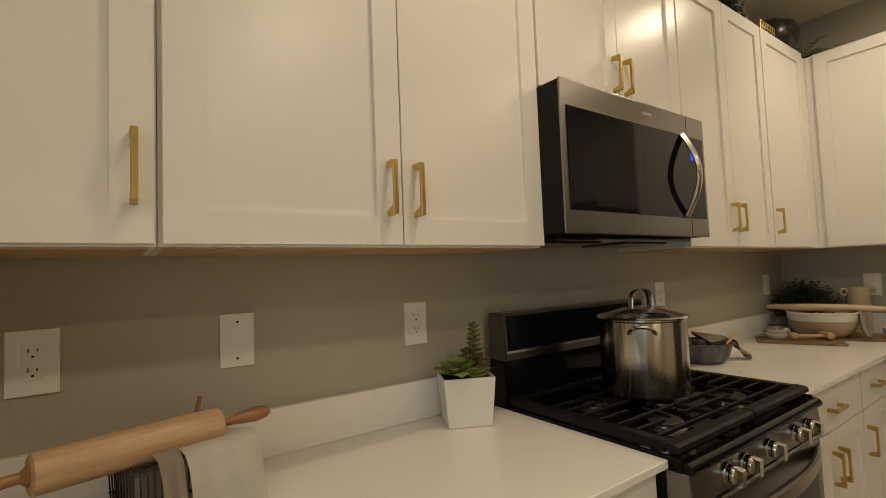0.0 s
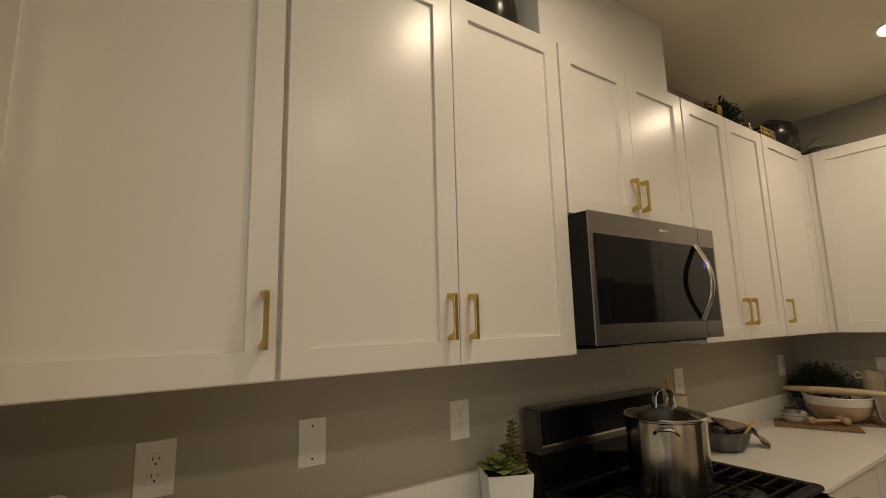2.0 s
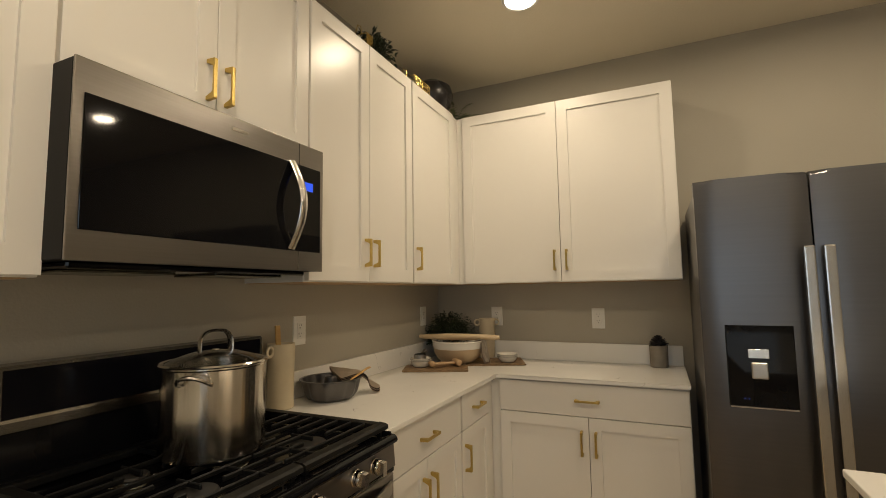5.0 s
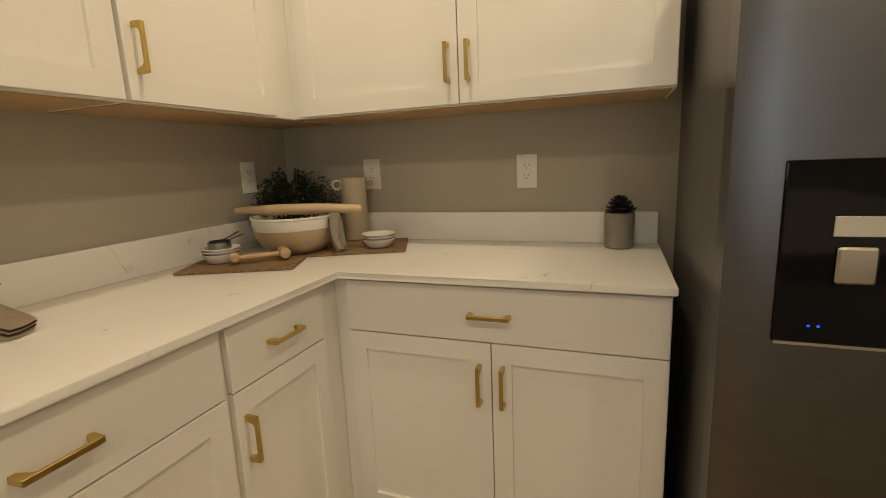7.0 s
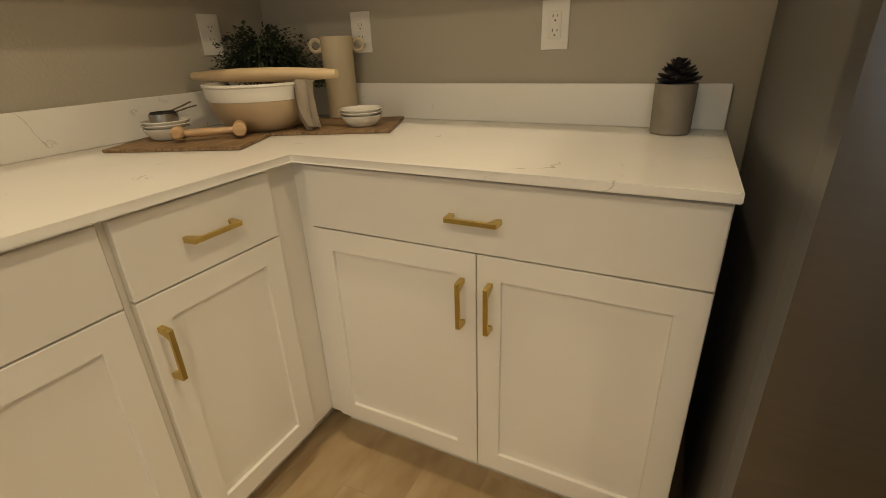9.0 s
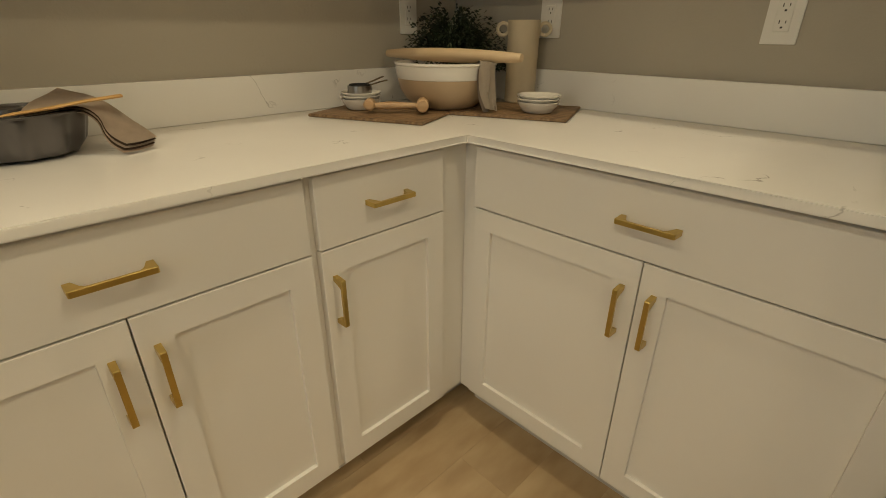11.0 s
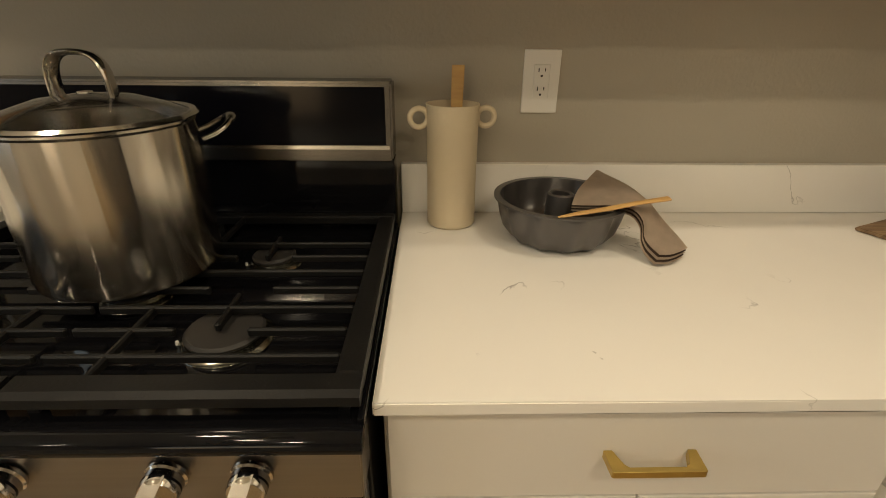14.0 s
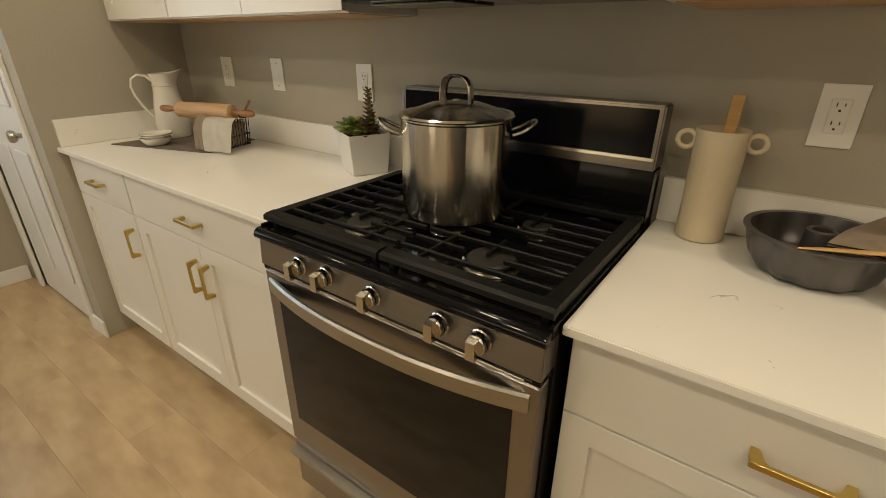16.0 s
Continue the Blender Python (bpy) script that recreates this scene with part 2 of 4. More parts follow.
def lathe(profile, n=40, bm=None, centre=(0, 0, 0), wobble=None):
    """Turns a profile of (radius, height) round the upright axis."""
    bm = bm or bmesh.new()
    rings = []
    for r, z in profile:
        if r < 1e-5:
            rings.append([bm.verts.new((centre[0], centre[1], centre[2] + z))])
            continue
        ring = []
        for i in range(n):
            a = 2 * math.pi * i / n
            k = 1 + (wobble(a, z) if wobble else 0)
            ring.append(bm.verts.new((centre[0] + r * k * math.cos(a), centre[1] + r * k * math.sin(a), centre[2] + z)))
        rings.append(ring)
    for p, q in zip(rings, rings[1:]):
        for i in range(n):
            j = (i + 1) % n
            if len(p) == 1 and len(q) == 1:
                continue
            if len(p) == 1:
                bm.faces.new((p[0], q[i], q[j]))
            elif len(q) == 1:
                bm.faces.new((p[i], p[j], q[0]))
            else:
                bm.faces.new((p[i], p[j], q[j], q[i]))
    return bm


def tube(points, radius, n=10, bm=None, closed=False, flat=None):
    """A round bar along points; radius may be a list; flat=(a, b) makes it a strap."""
    bm = bm or bmesh.new()
    pts = [Vector(p) for p in points]
    m = len(pts)
    rings = []
    up = Vector((0, 0, 1))
    prev = None
    for i, p in enumerate(pts):
        a = pts[(i - 1) % m] if (closed or i > 0) else p
        b = pts[(i + 1) % m] if (closed or i < m - 1) else p
        t = (b - a).normalized()
        if prev is None:
            side = t.cross(up)
            if side.length < 0.1:
                side = t.cross(Vector((1, 0, 0)))
        else:
            side = prev - t * prev.dot(t)
        side.normalize()
        prev = side
        other = t.cross(side).normalized()
        r = radius[i] if isinstance(radius, (list, tuple)) else radius
        fa, fb = flat or (1, 1)
        rings.append([bm.verts.new(p + side * (r * fa * math.cos(2 * math.pi * k / n)) + other * (r * fb * math.sin(2 * math.pi * k / n))) for k in range(n)])
    for i in range(m if closed else m - 1):
        p, q = rings[i], rings[(i + 1) % m]
        for k in range(n):
            bm.faces.new((p[k], p[(k + 1) % n], q[(k + 1) % n], q[k]))
    if not closed:
        bm.faces.new(rings[0])
        bm.faces.new(rings[-1])
    return bm


def arc(centre, r, a0, a1, n, plane="xz"):
    out = []
    for i in range(n + 1):
        a = radians(a0 + (a1 - a0) * i / n)
        u, v = r * math.cos(a), r * math.sin(a)
        d = {"xz": (u, 0, v), "yz": (0, u, v), "xy": (u, v, 0)}[plane]
        out.append(tuple(c + e for c, e in zip(centre, d)))
    return out


def prism(outline, x0, x1, bevel=0.0):
    """An outline of (y, z) drawn out from x0 to x1."""
    bm = bmesh.new()
    a = [bm.verts.new((x0, y, z)) for y, z in outline]
    b = [bm.verts.new((x1, y, z)) for y, z in outline]
    bm.faces.new(a)
    bm.faces.new(b)
    for i in range(len(a)):
        j = (i + 1) % len(a)
        bm.faces.new((a[i], a[j], b[j], b[i]))
    if bevel:
        bmesh.ops.bevel(bm, geom=list(bm.edges), offset=bevel, segments=2, affect="EDGES")
    return bm


def slab(outline, z0, z1, bevel=0.0):
    """An outline of (x, y) drawn up from z0 to z1."""
    bm = bmesh.new()
    a = [bm.verts.new((x, y, z0)) for x, y in outline]
    b = [bm.verts.new((x, y, z1)) for x, y in outline]
    bm.faces.new(a)
    bm.faces.new(b)
    for i in range(len(a)):
        j = (i + 1) % len(a)
        bm.faces.new((a[i], a[j], b[j], b[i]))
    if bevel:
        bmesh.ops.bevel(bm, geom=list(bm.edges), offset=bevel, segments=2, affect="EDGES")
    return bm


def structure(name, bm, mat, label, smooth=False):
    ob = part(name, bm, mat, None, label, smooth)
    return tagged(ob, kind="structure")


# ---- setting ----
structure("floor", box(WEST_X - 0.2, XR + 0.15, BACK_Y - 0.15, 0.12, -0.2, -0.008), JOINT, "dark underlay under the oak-look plank floor")
structure("ceiling", box(WEST_X - 0.2, XR + 0.15, BACK_Y - 0.15, 0.12, CEIL, CEIL + 0.15), CEILING, "smooth warm greige painted ceiling with recessed lights")
structure("wall_north", box(WEST_X - 0.2, XR + 0.15, 0, 0.12, -0.008, CEIL), WALL, "greige painted kitchen wall behind the range and cabinets")
structure("wall_east", box(XR, XR + 0.15, BACK_Y - 0.15, 0, -0.008, CEIL), WALL, "greige painted wall behind the refrigerator")
structure("wall_stub", box(XL - 0.11, XL, -0.655, 0, -0.008, CEIL), WALL, "greige side wall at the end of the counter")
bm = box(-1.60, XL - 0.11, -0.655, -0.545, -0.008, CEIL)
box(WEST_X, -2.36, -0.655, -0.545, -0.008, CEIL, bm=bm)
box(-2.36, -1.60, -0.655, -0.545, 2.06, CEIL, bm=bm)
structure("wall_pantry", bm, WALL, "greige wall round the white pantry door")
bm = box(WEST_X - 0.15, WEST_X, -1.10, 0, -0.008, CEIL)
box(WEST_X - 0.15, WEST_X, BACK_Y, -2.60, -0.008, CEIL, bm=bm)
box(WEST_X - 0.15, WEST_X, -2.60, -1.10, -0.008, 0.95, bm=bm)
box(WEST_X - 0.15, WEST_X, -2.60, -1.10, 2.05, CEIL, bm=bm)
structure("wall_west", bm, WALL, "greige painted wall beside the pantry door")
bm = box(WEST_X, -2.1, BACK_Y - 0.12, BACK_Y, -0.008, CEIL)
box(-0.5, XR, BACK_Y - 0.12, BACK_Y, -0.008, CEIL, bm=bm)
box(-2.1, -0.5, BACK_Y - 0.12, BACK_Y, -0.008, 0.9, bm=bm)
box(-2.1, -0.5, BACK_Y - 0.12, BACK_Y, 2.1, CEIL, bm=bm)
structure("wall_south", bm, WALL, "greige painted wall at the far end of the room")
bm = box(-2.1, -0.5, BACK_Y - 0.08, BACK_Y - 0.04, 0.9, 0.95)
box(-2.1, -0.5, BACK_Y - 0.08, BACK_Y - 0.04, 2.05, 2.1, bm=bm)
for wx in (-2.1, -1.325, -0.55):
    box(wx, wx + 0.05, BACK_Y - 0.08, BACK_Y - 0.04, 0.95, 2.05, bm=bm)
structure("window_1", bm, TRIM, "white window frame in the far wall")
bm = box(WEST_X - 0.1, WEST_X - 0.05, -2.60, -1.10, 0.95, 1.0)
box(WEST_X - 0.1, WEST_X - 0.05, -2.60, -1.10, 2.0, 2.05, bm=bm)
for wy in (-2.60, -1.875, -1.15):
    box(WEST_X - 0.1, WEST_X - 0.05, wy, wy + 0.05, 1.0, 2.0, bm=bm)
structure("window_2", bm, TRIM, "white window frame in the side wall")
# vent chase above the microwave cabinet
structure("duct_chase", box(-0.058, 0.715, -0.285, 0, UP_Z1 + 0.002, CEIL, 0.002), PAINT, "white painted boxed duct chase between cabinets and ceiling")


def baseboard(name, bm, label="white painted baseboard"):
    return structure(name, bm, TRIM, label)


baseboard("baseboard", box(XL - 0.17, XL + 0.012, -0.668, -0.656, 0, 0.09, 0.003), "white baseboard on the end of the side wall")
baseboard("baseboard", box(WEST_X, WEST_X + 0.014, BACK_Y, -0.67, 0, 0.09, 0.003), "white baseboard along the wall beside the pantry door")
baseboard("baseboard", box(XR - 0.014, XR, BACK_Y, -2.55, 0, 0.09, 0.003), "white baseboard behind the refrigerator")

# pantry door with casing and a nickel lever knob
door = structure("door_1", box(-2.30, -1.60, -0.648, -0.612, 0.012, 2.04, 0.002), TRIM, "closed white panelled pantry door with a nickel knob")
for z0, z1 in ((0.20, 0.86), (1.06, 1.90)):
    for x0, x1 in ((-2.19, -1.99), (-1.91, -1.71)):
        bm = box(x0, x1, -0.656, -0.648, z0, z1, 0.006)
        part("door_panel", bm, TRIM, door)
bm = lathe([(0.0, 0), (0.026, 0), (0.026, 0.006), (0.011, 0.012), (0.011, 0.03), (0.022, 0.036), (0.027, 0.048), (0.022, 0.06), (0, 0.062)], 24)
bmesh.ops.rotate(bm, cent=(0, 0, 0), matrix=Matrix.Rotation(radians(90), 3, "X"), verts=bm.verts)
bmesh.ops.translate(bm, vec=(-1.64, -0.648, 0.95), verts=bm.verts)
part("door_knob", bm, NICKEL, door, "round brushed nickel door knob", True)
bm = box(-2.365, -2.305, -0.672, -0.655, 0, 2.10, 0.003)
box(-1.595, -1.548, -0.672, -0.655, 0, 2.10, 0.003, bm=bm)
box(-2.305, -1.595, -0.672, -0.655, 2.045, 2.10, 0.003, bm=bm)
structure("trim", bm, TRIM, "white casing round the pantry door")


# ---- cabinets: local x runs along the front, y from the wall (0) to the front (negative) ----
def pull(parent, x, y, z, length=0.118, upright=True):
    """A square brass bar pull with flared feet, standing off the face at y."""
    h = length / 2
    out = y - 0.030
    prof = [(-h, y), (-h + 0.001, out - 0.001), (-h + 0.003, out - 0.0025), (h - 0.003, out - 0.0025), (h - 0.001, out - 0.001), (h, y),
            (h - 0.011, y), (h - 0.018, out + 0.0085), (h - 0.024, out + 0.0045), (-h + 0.024, out + 0.0045), (-h + 0.018, out + 0.0085), (-h + 0.011, y)]
    bm = bmesh.new()
    wide = [0.0058 if b > out + 0.006 else (0.0052 if abs(a) > h - 0.010 else 0.0044) for a, b in prof]
    f = [bm.verts.new((-w, b, a) if upright else (a, b, -w)) for (a, b), w in zip(prof, wide)]
    k = [bm.verts.new((w, b, a) if upright else (a, b, w)) for (a, b), w in zip(prof, wide)]
    bm.faces.new(f)
    bm.faces.new(k)
    for i in range(len(f)):
        j = (i + 1) % len(f)
        bm.faces.new((f[i], f[j], k[j], k[i]))
    bmesh.ops.bevel(bm, geom=list(bm.edges), offset=0.0006, segments=1, affect="EDGES")
    bmesh.ops.translate(bm, vec=(x, 0, z), verts=bm.verts)
    return part("handle", bm, BRASS, parent, "brushed brass bar handle")


def shaker(name, parent, x0, x1, y, z0, z1, rail=0.058, thick=0.019):
    """A framed door with a recessed flat panel; its front at y."""
    bm = bmesh.new()
    e, d = 0.0010, 0.0095
    rings = []
    for inset, yy in ((0, y + thick), (0, y + e), (e, y), (rail, y), (rail + 0.0004, y + d)):
        rings.append([bm.verts.new(p) for p in ((x0 + inset, yy, z0 + inset), (x1 - inset, yy, z0 + inset), (x1 - inset, yy, z1 - inset), (x0 + inset, yy, z1 - inset))])
    for p, q in zip(rings, rings[1:]):
        for i in range(4):
            bm.faces.new((p[i], p[(i + 1) % 4], q[(i + 1) % 4], q[i]))
    bm.faces.new(rings[0])
    bm.faces.new(rings[-1])
    return part(name, bm, PAINT, parent)


def cabinet(name, m, width, z0, z1, depth, label, group, doors, drawer=False, handles=(), frame_l=0.0, frame_r=0.0, kick=False, handle_z=None, door_z=None):
    """Carcass behind the doors; doors: list of (x0, x1); handles: (door index, x)."""
    cab = thing(name, m @ pose(0, 0, 0), label, "cabinet", group)
    front = -depth + 0.019
    bm = box(0, width, front, -0.001, z0 + (0.105 if kick else 0), z1, 0.001)
    part("body", bm, PAINT, cab)
    if not kick:
        part("underside", box(0.012, width - 0.012, front + 0.014, -0.004, z0 - 0.0025, z0 - 0.0002), MAPLE, cab, "unpainted maple underside")
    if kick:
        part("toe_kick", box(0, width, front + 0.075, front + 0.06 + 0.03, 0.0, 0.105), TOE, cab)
    top = z1 - 0.004
    if drawer:
        x0, x1 = doors[0][0], doors[-1][1]
        d = part("drawer", box(x0, x1, -depth, front, 0.7315, 0.887, 0.0015), PAINT, cab)
        pull(d, (x0 + x1) / 2, -depth, 0.809, 0.118, upright=False)
        top = 0.7275
    low = (0.122 if kick else z0 + 0.004)
    made = [shaker("door", cab, a, b, -depth, low, top, 0.055 if kick else 0.060) for a, b in doors]
    for i, x in handles:
        hz = handle_z or ((0.608) if kick else z0 + 0.125)
        pull(made[i], x, -depth, hz, 0.118)
    return cab


WALLRUN = pose(0, 0, 0)
RIGHTRUN = pose(XR, 0, 0, 0, 0, -90)
G1, G2 = "white wall cabinets", "white base cabinets"
UD = -UP_F
W = "white shaker wall cabinet "
cabinet("wall_cabinet", pose(XL + 0.001, 0, 0), -0.902 - XL, UP_Z0, UP_Z1, UD, W + "with one closed door and a brass pull", G1, [(0.03, -0.906 - XL)], handles=[(0, -0.934 - XL)])
cabinet("wall_cabinet", pose(-0.900, 0, 0), 0.899, UP_Z0, UP_Z1, UD, W + "with two closed doors beside the microwave", G1, [(0.006, 0.455), (0.458, 0.897)], handles=[(0, 0.423), (1, 0.490)])
cabinet("wall_cabinet", pose(0.0, 0, 0), 0.769, 1.842, UP_Z1, UD, "short white shaker wall cabinet above the microwave, closed", G1, [(0.006, 0.383), (0.386, 0.765)], handles=[(0, 0.355), (1, 0.415)], handle_z=1.950)
cabinet("wall_cabinet", pose(0.770, 0, 0), 0.772, UP_Z0, UP_Z1, UD, W + "with two closed doors and paired pulls", G1, [(0.006, 0.383), (0.386, 0.768)], handles=[(0, 0.352), (1, 0.417)])
cabinet("wall_cabinet", pose(1.543, 0, 0), XR - 1.543 - 0.001, UP_Z0, UP_Z1, UD, "white shaker corner wall cabinet with one closed door", G1, [(0.008, 0.527)], handles=[(0, 0.038)])
RD = XR - RUP_F
cabinet("wall_cabinet", RIGHTRUN @ pose(0.2865, 0, 0), 1.2405, UP_Z0, UP_Z1, RD, W + "with two wide closed doors beside the refrigerator", G1, [(0.0425, 0.630), (0.6335, 1.2375)], handles=[(0, 0.5985), (1, 0.6655)])
LD = -LOW_F
B = "white base cabinet with "
cabinet("base_cabinet", pose(XL + 0.001, 0, 0), -0.902 - XL, 0, 0.897, LD, B + "one drawer over one shaker door", G2, [(0.03, -0.906 - XL)], drawer=True, handles=[(0, -0.945 - XL)], kick=True)
cabinet("base_cabinet", pose(-0.900, 0, 0), 0.905, 0, 0.897, LD, B + "one wide drawer over two doors, beside range", G2, [(0.006, 0.4505), (0.4535, 0.899)], drawer=True, handles=[(0, 0.415), (1, 0.489)], kick=True)
cabinet("base_cabinet", pose(0.783, 0, 0), 0.669, 0, 0.897, LD, B + "one wide drawer over two doors, beside range", G2, [(0.006, 0.3335), (0.3365, 0.662)], drawer=True, handles=[(0, 0.298), (1, 0.364)], kick=True)
cabinet("base_cabinet", pose(1.453, 0, 0), XR - 1.453 - 0.001, 0, 0.897, LD, B + "one small drawer over one door", G2, [(0.012, 0.365)], drawer=True, handles=[(0, 0.039)], kick=True)
RLD = XR - RLOW_F
cabinet("base_cabinet", RIGHTRUN @ pose(0.5695, 0, 0), 0.9455, 0, 0.897, RLD, B + "wide drawer over two doors, beside refrigerator", G2, [(0.0525, 0.498), (0.501, 0.9425)], drawer=True, handles=[(0, 0.4665), (1, 0.5325)], kick=True)

# ---- worktops ----
CF = -0.612
UNDER = COUNTER - 0.019
SPLASH = 1.028
ct = part("countertop", box(XL + 0.001, 0.010, CF, -0.001, UNDER, COUNTER, 0.002), QUARTZ, None)
tagged(ct, "white quartz countertop with faint grey veins, beside the side wall", "countertop", "quartz countertops")
part("backsplash", box(XL + 0.022, 0.010, -0.021, -0.001, COUNTER + 0.0005, SPLASH, 0.0015), QUARTZ, ct)
part("side_splash", box(XL + 0.001, XL + 0.021, -0.60, -0.001, COUNTER + 0.0005, SPLASH, 0.0015), QUARTZ, ct)
ct = part("countertop", slab([(0.777, -0.001), (0.777, CF), (1.873, CF), (1.873, -1.520), (XR - 0.001, -1.520), (XR - 0.001, -0.001)], UNDER, COUNTER, 0.002), QUARTZ, None)
tagged(ct, "white quartz countertop with faint grey veins, turning the corner", "countertop", "quartz countertops")
part("backsplash", box(0.777, XR - 0.001, -0.021, -0.001, COUNTER + 0.0005, SPLASH, 0.0015), QUARTZ, ct)
part("backsplash", box(XR - 0.021, XR - 0.001, -1.515, -0.022, COUNTER + 0.0005, SPLASH, 0.0015), QUARTZ, ct)

# island
isl = part("island_counter", box(-1.5, 0.94, -2.80, -1.79, UNDER, COUNTER, 0.002), QUARTZ, None)
tagged(isl, "white quartz island top, its corner facing the refrigerator", "countertop", "quartz countertops")
ib = thing("kitchen_island", pose(-0.28, -2.2, 0), "white panelled kitchen island standing on the plank floor", "island")
part("body", box(-1.18, 1.19, -0.34, 0.37, 0.0, 0.897, 0.002), PAINT, ib)


# ---- range ----
def gas_range():
    rx = 0.393
    r = thing("gas_range", pose(rx, 0, 0), "stainless and black freestanding gas range with five knobs", "oven")
    w = 0.376
    part("body", box(-w, w, -0.600, -0.03, 0.03, 0.888, 0.002), DARK_PLASTIC, r)
    part("cooktop", slab([(-w, -0.10), (w, -0.10), (w, -0.640), (-w, -0.640)], 0.889, 0.914, 0.003), ENAMEL, r, "glossy black enamel cooktop")
    lip = [(-0.6405, 0.9175)] + [(-0.6465 - 0.0165 * math.sin(radians(a)), 0.901 + 0.0165 * math.cos(radians(a))) for a in (0, 18, 36, 54, 72, 90)] + [(-0.661, 0.896), (-0.6405, 0.896)]
    part("front_lip", prism(lip, -w - 0.003, w + 0.003), ENAMEL, r, "glossy black rounded front lip", True)
    for sx in (-1, 1):
        part("side_lip", box(sx * w - 0.004, sx * w + 0.004, -0.640, -0.10, 0.912, 0.924, 0.003, seg=2), ENAMEL, r, "", True)
    # back guard
    part("back_guard", prism([(-0.03, 0.89), (-0.112, 0.89), (-0.096, 1.056), (-0.03, 1.056)], -w, w, 0.003), ENAMEL, r)
    part("control_frame", prism([(-0.028, 1.0565), (-0.108, 1.0565), (-0.099, 1.202), (-0.028, 1.202)], -w, w, 0.004), BACK_STEEL, r, "brushed steel backguard frame")
    part("display", prism([(-0.100, 1.087), (-0.1072, 1.087), (-0.1007, 1.193), (-0.095, 1.193)], -w + 0.013, w - 0.013, 0.0005), DISPLAY_GLASS, r, "black glass control display")
    bm = prism([(-0.101, 1.079), (-0.1088, 1.079), (-0.1083, 1.086), (-0.101, 1.086)], -w + 0.006, w - 0.006, 0.001)
    part("display_trim", bm, POLISHED, r, "bright steel strip under the display")
    # knob panel, vent slots, door, drawer
    part("knob_panel", prism([(-0.60, 0.8955), (-0.651, 0.8955), (-0.657, 0.824), (-0.60, 0.824)], -w, w, 0.002), STEEL_H, r, "brushed steel knob panel")
    part("vent_rail", box(-w + 0.002, w - 0.002, -0.652, -0.61, 0.810, 0.8235, 0.001), ENAMEL, r)
    part("vent_trim", tube([(-w + 0.03, -0.654, 0.8165), (w - 0.03, -0.654, 0.8165)], 0.0032, 8), POLISHED, r, "bright rail along the vent gap", True)
    for x in (-0.31, -0.185, -0.06, 0.07, 0.205, 0.325):
        part("vent_slot", box(x - 0.035, x + 0.035, -0.6575, -0.655, 0.8195, 0.8235), SLOT, r)
    d = part("oven_door", box(-w + 0.002, w - 0.002, -0.652, -0.612, 0.245, 0.8085, 0.004), STEEL_H, r, "closed stainless oven door")
    part("oven_window", box(-w + 0.048, w - 0.048, -0.6545, -0.651, 0.345, 0.745, 0.001), BLACK_GLASS, d, "dark glass oven window")
    # a flat strap, bowed outwards
    bm = bmesh.new()
    rings = []
    n = 28
    for i in range(n + 1):
        u = -1 + 2 * i / n
        yy = -0.703 + 0.047 * abs(u) ** 2.3
        x = u * 0.358
        rings.append([bm.verts.new(p) for p in ((x, yy, 0.751), (x, yy - 0.001, 0.784), (x, yy + 0.004, 0.789), (x, yy + 0.012, 0.787), (x, yy + 0.012, 0.751))])
    for p, q in zip(rings, rings[1:]):
        for i in range(5):
            bm.faces.new((p[i], p[(i + 1) % 5], q[(i + 1) % 5], q[i]))
    bm.faces.new(rings[0])
    bm.faces.new(rings[-1])
    part("oven_handle", bm, HANDLE_STEEL, d, "bowed flat stainless oven handle", True)
    for sx in (-1, 1):
        part("handle_mount", box(sx * 0.345 - 0.012, sx * 0.345 + 0.012, -0.656, -0.650, 0.755, 0.783, 0.002), HANDLE_STEEL, d)
    dr = part("storage_drawer", box(-w + 0.002, w - 0.002, -0.650, -0.612, 0.06, 0.236, 0.004), STEEL_H, r, "stainless storage drawer")
    part("drawer_pull", prism([(-0.650, 0.196), (-0.676, 0.204), (-0.676, 0.216), (-0.650, 0.22)], -w + 0.012, w - 0.012, 0.002), HANDLE_STEEL, dr)
    for sx in (-1, 1):
        part("leg", box(sx * 0.33 - 0.02, sx * 0.33 + 0.02, -0.55, -0.5, 0, 0.031), DARK_PLASTIC, r)
    # knobs: a drum with a square blade across it
    for kx in (-0.224, -0.136, 0.004, 0.171, 0.260):
        bm = lathe([(0, 0), (0.0225, 0), (0.0225, 0.004), (0.0203, 0.006), (0.0203, 0.013), (0, 0.013)], 36)
        lathe([(0.0203, 0.015), (0.0203, 0.0215), (0.0190, 0.0235), (0, 0.0235)], 36, bm=bm)
        blade = [(0.0195, 0.014), (0.0170, 0.0375), (-0.0195, 0.0400), (-0.0198, 0.014)]
        f = [bm.verts.new((-0.0092, a, b)) for a, b in blade]
        k = [bm.verts.new((0.0092, a, b)) for a, b in blade]
        bm.faces.new(f)
        bm.faces.new(k)
        for i in range(len(f)):
            j = (i + 1) % len(f)
            bm.faces.new((f[i], f[j], k[j], k[i]))
        km = pose(kx, -0.654, 0.862, 90 + 5, 0, 0)
        bmesh.ops.transform(bm, matrix=km, verts=bm.verts)
        knob = part("knob", bm, KNOB_STEEL, r, "polished metal gas knob", True)
        bm = lathe([(0.0190, 0.012), (0.0206, 0.0128), (0.0206, 0.0152), (0.0190, 0.016), (0.0190, 0.012)], 36)
        bmesh.ops.transform(bm, matrix=km, verts=bm.verts)
        part("skirt", bm, ENAMEL, knob, "thin black ring round the knob", True)
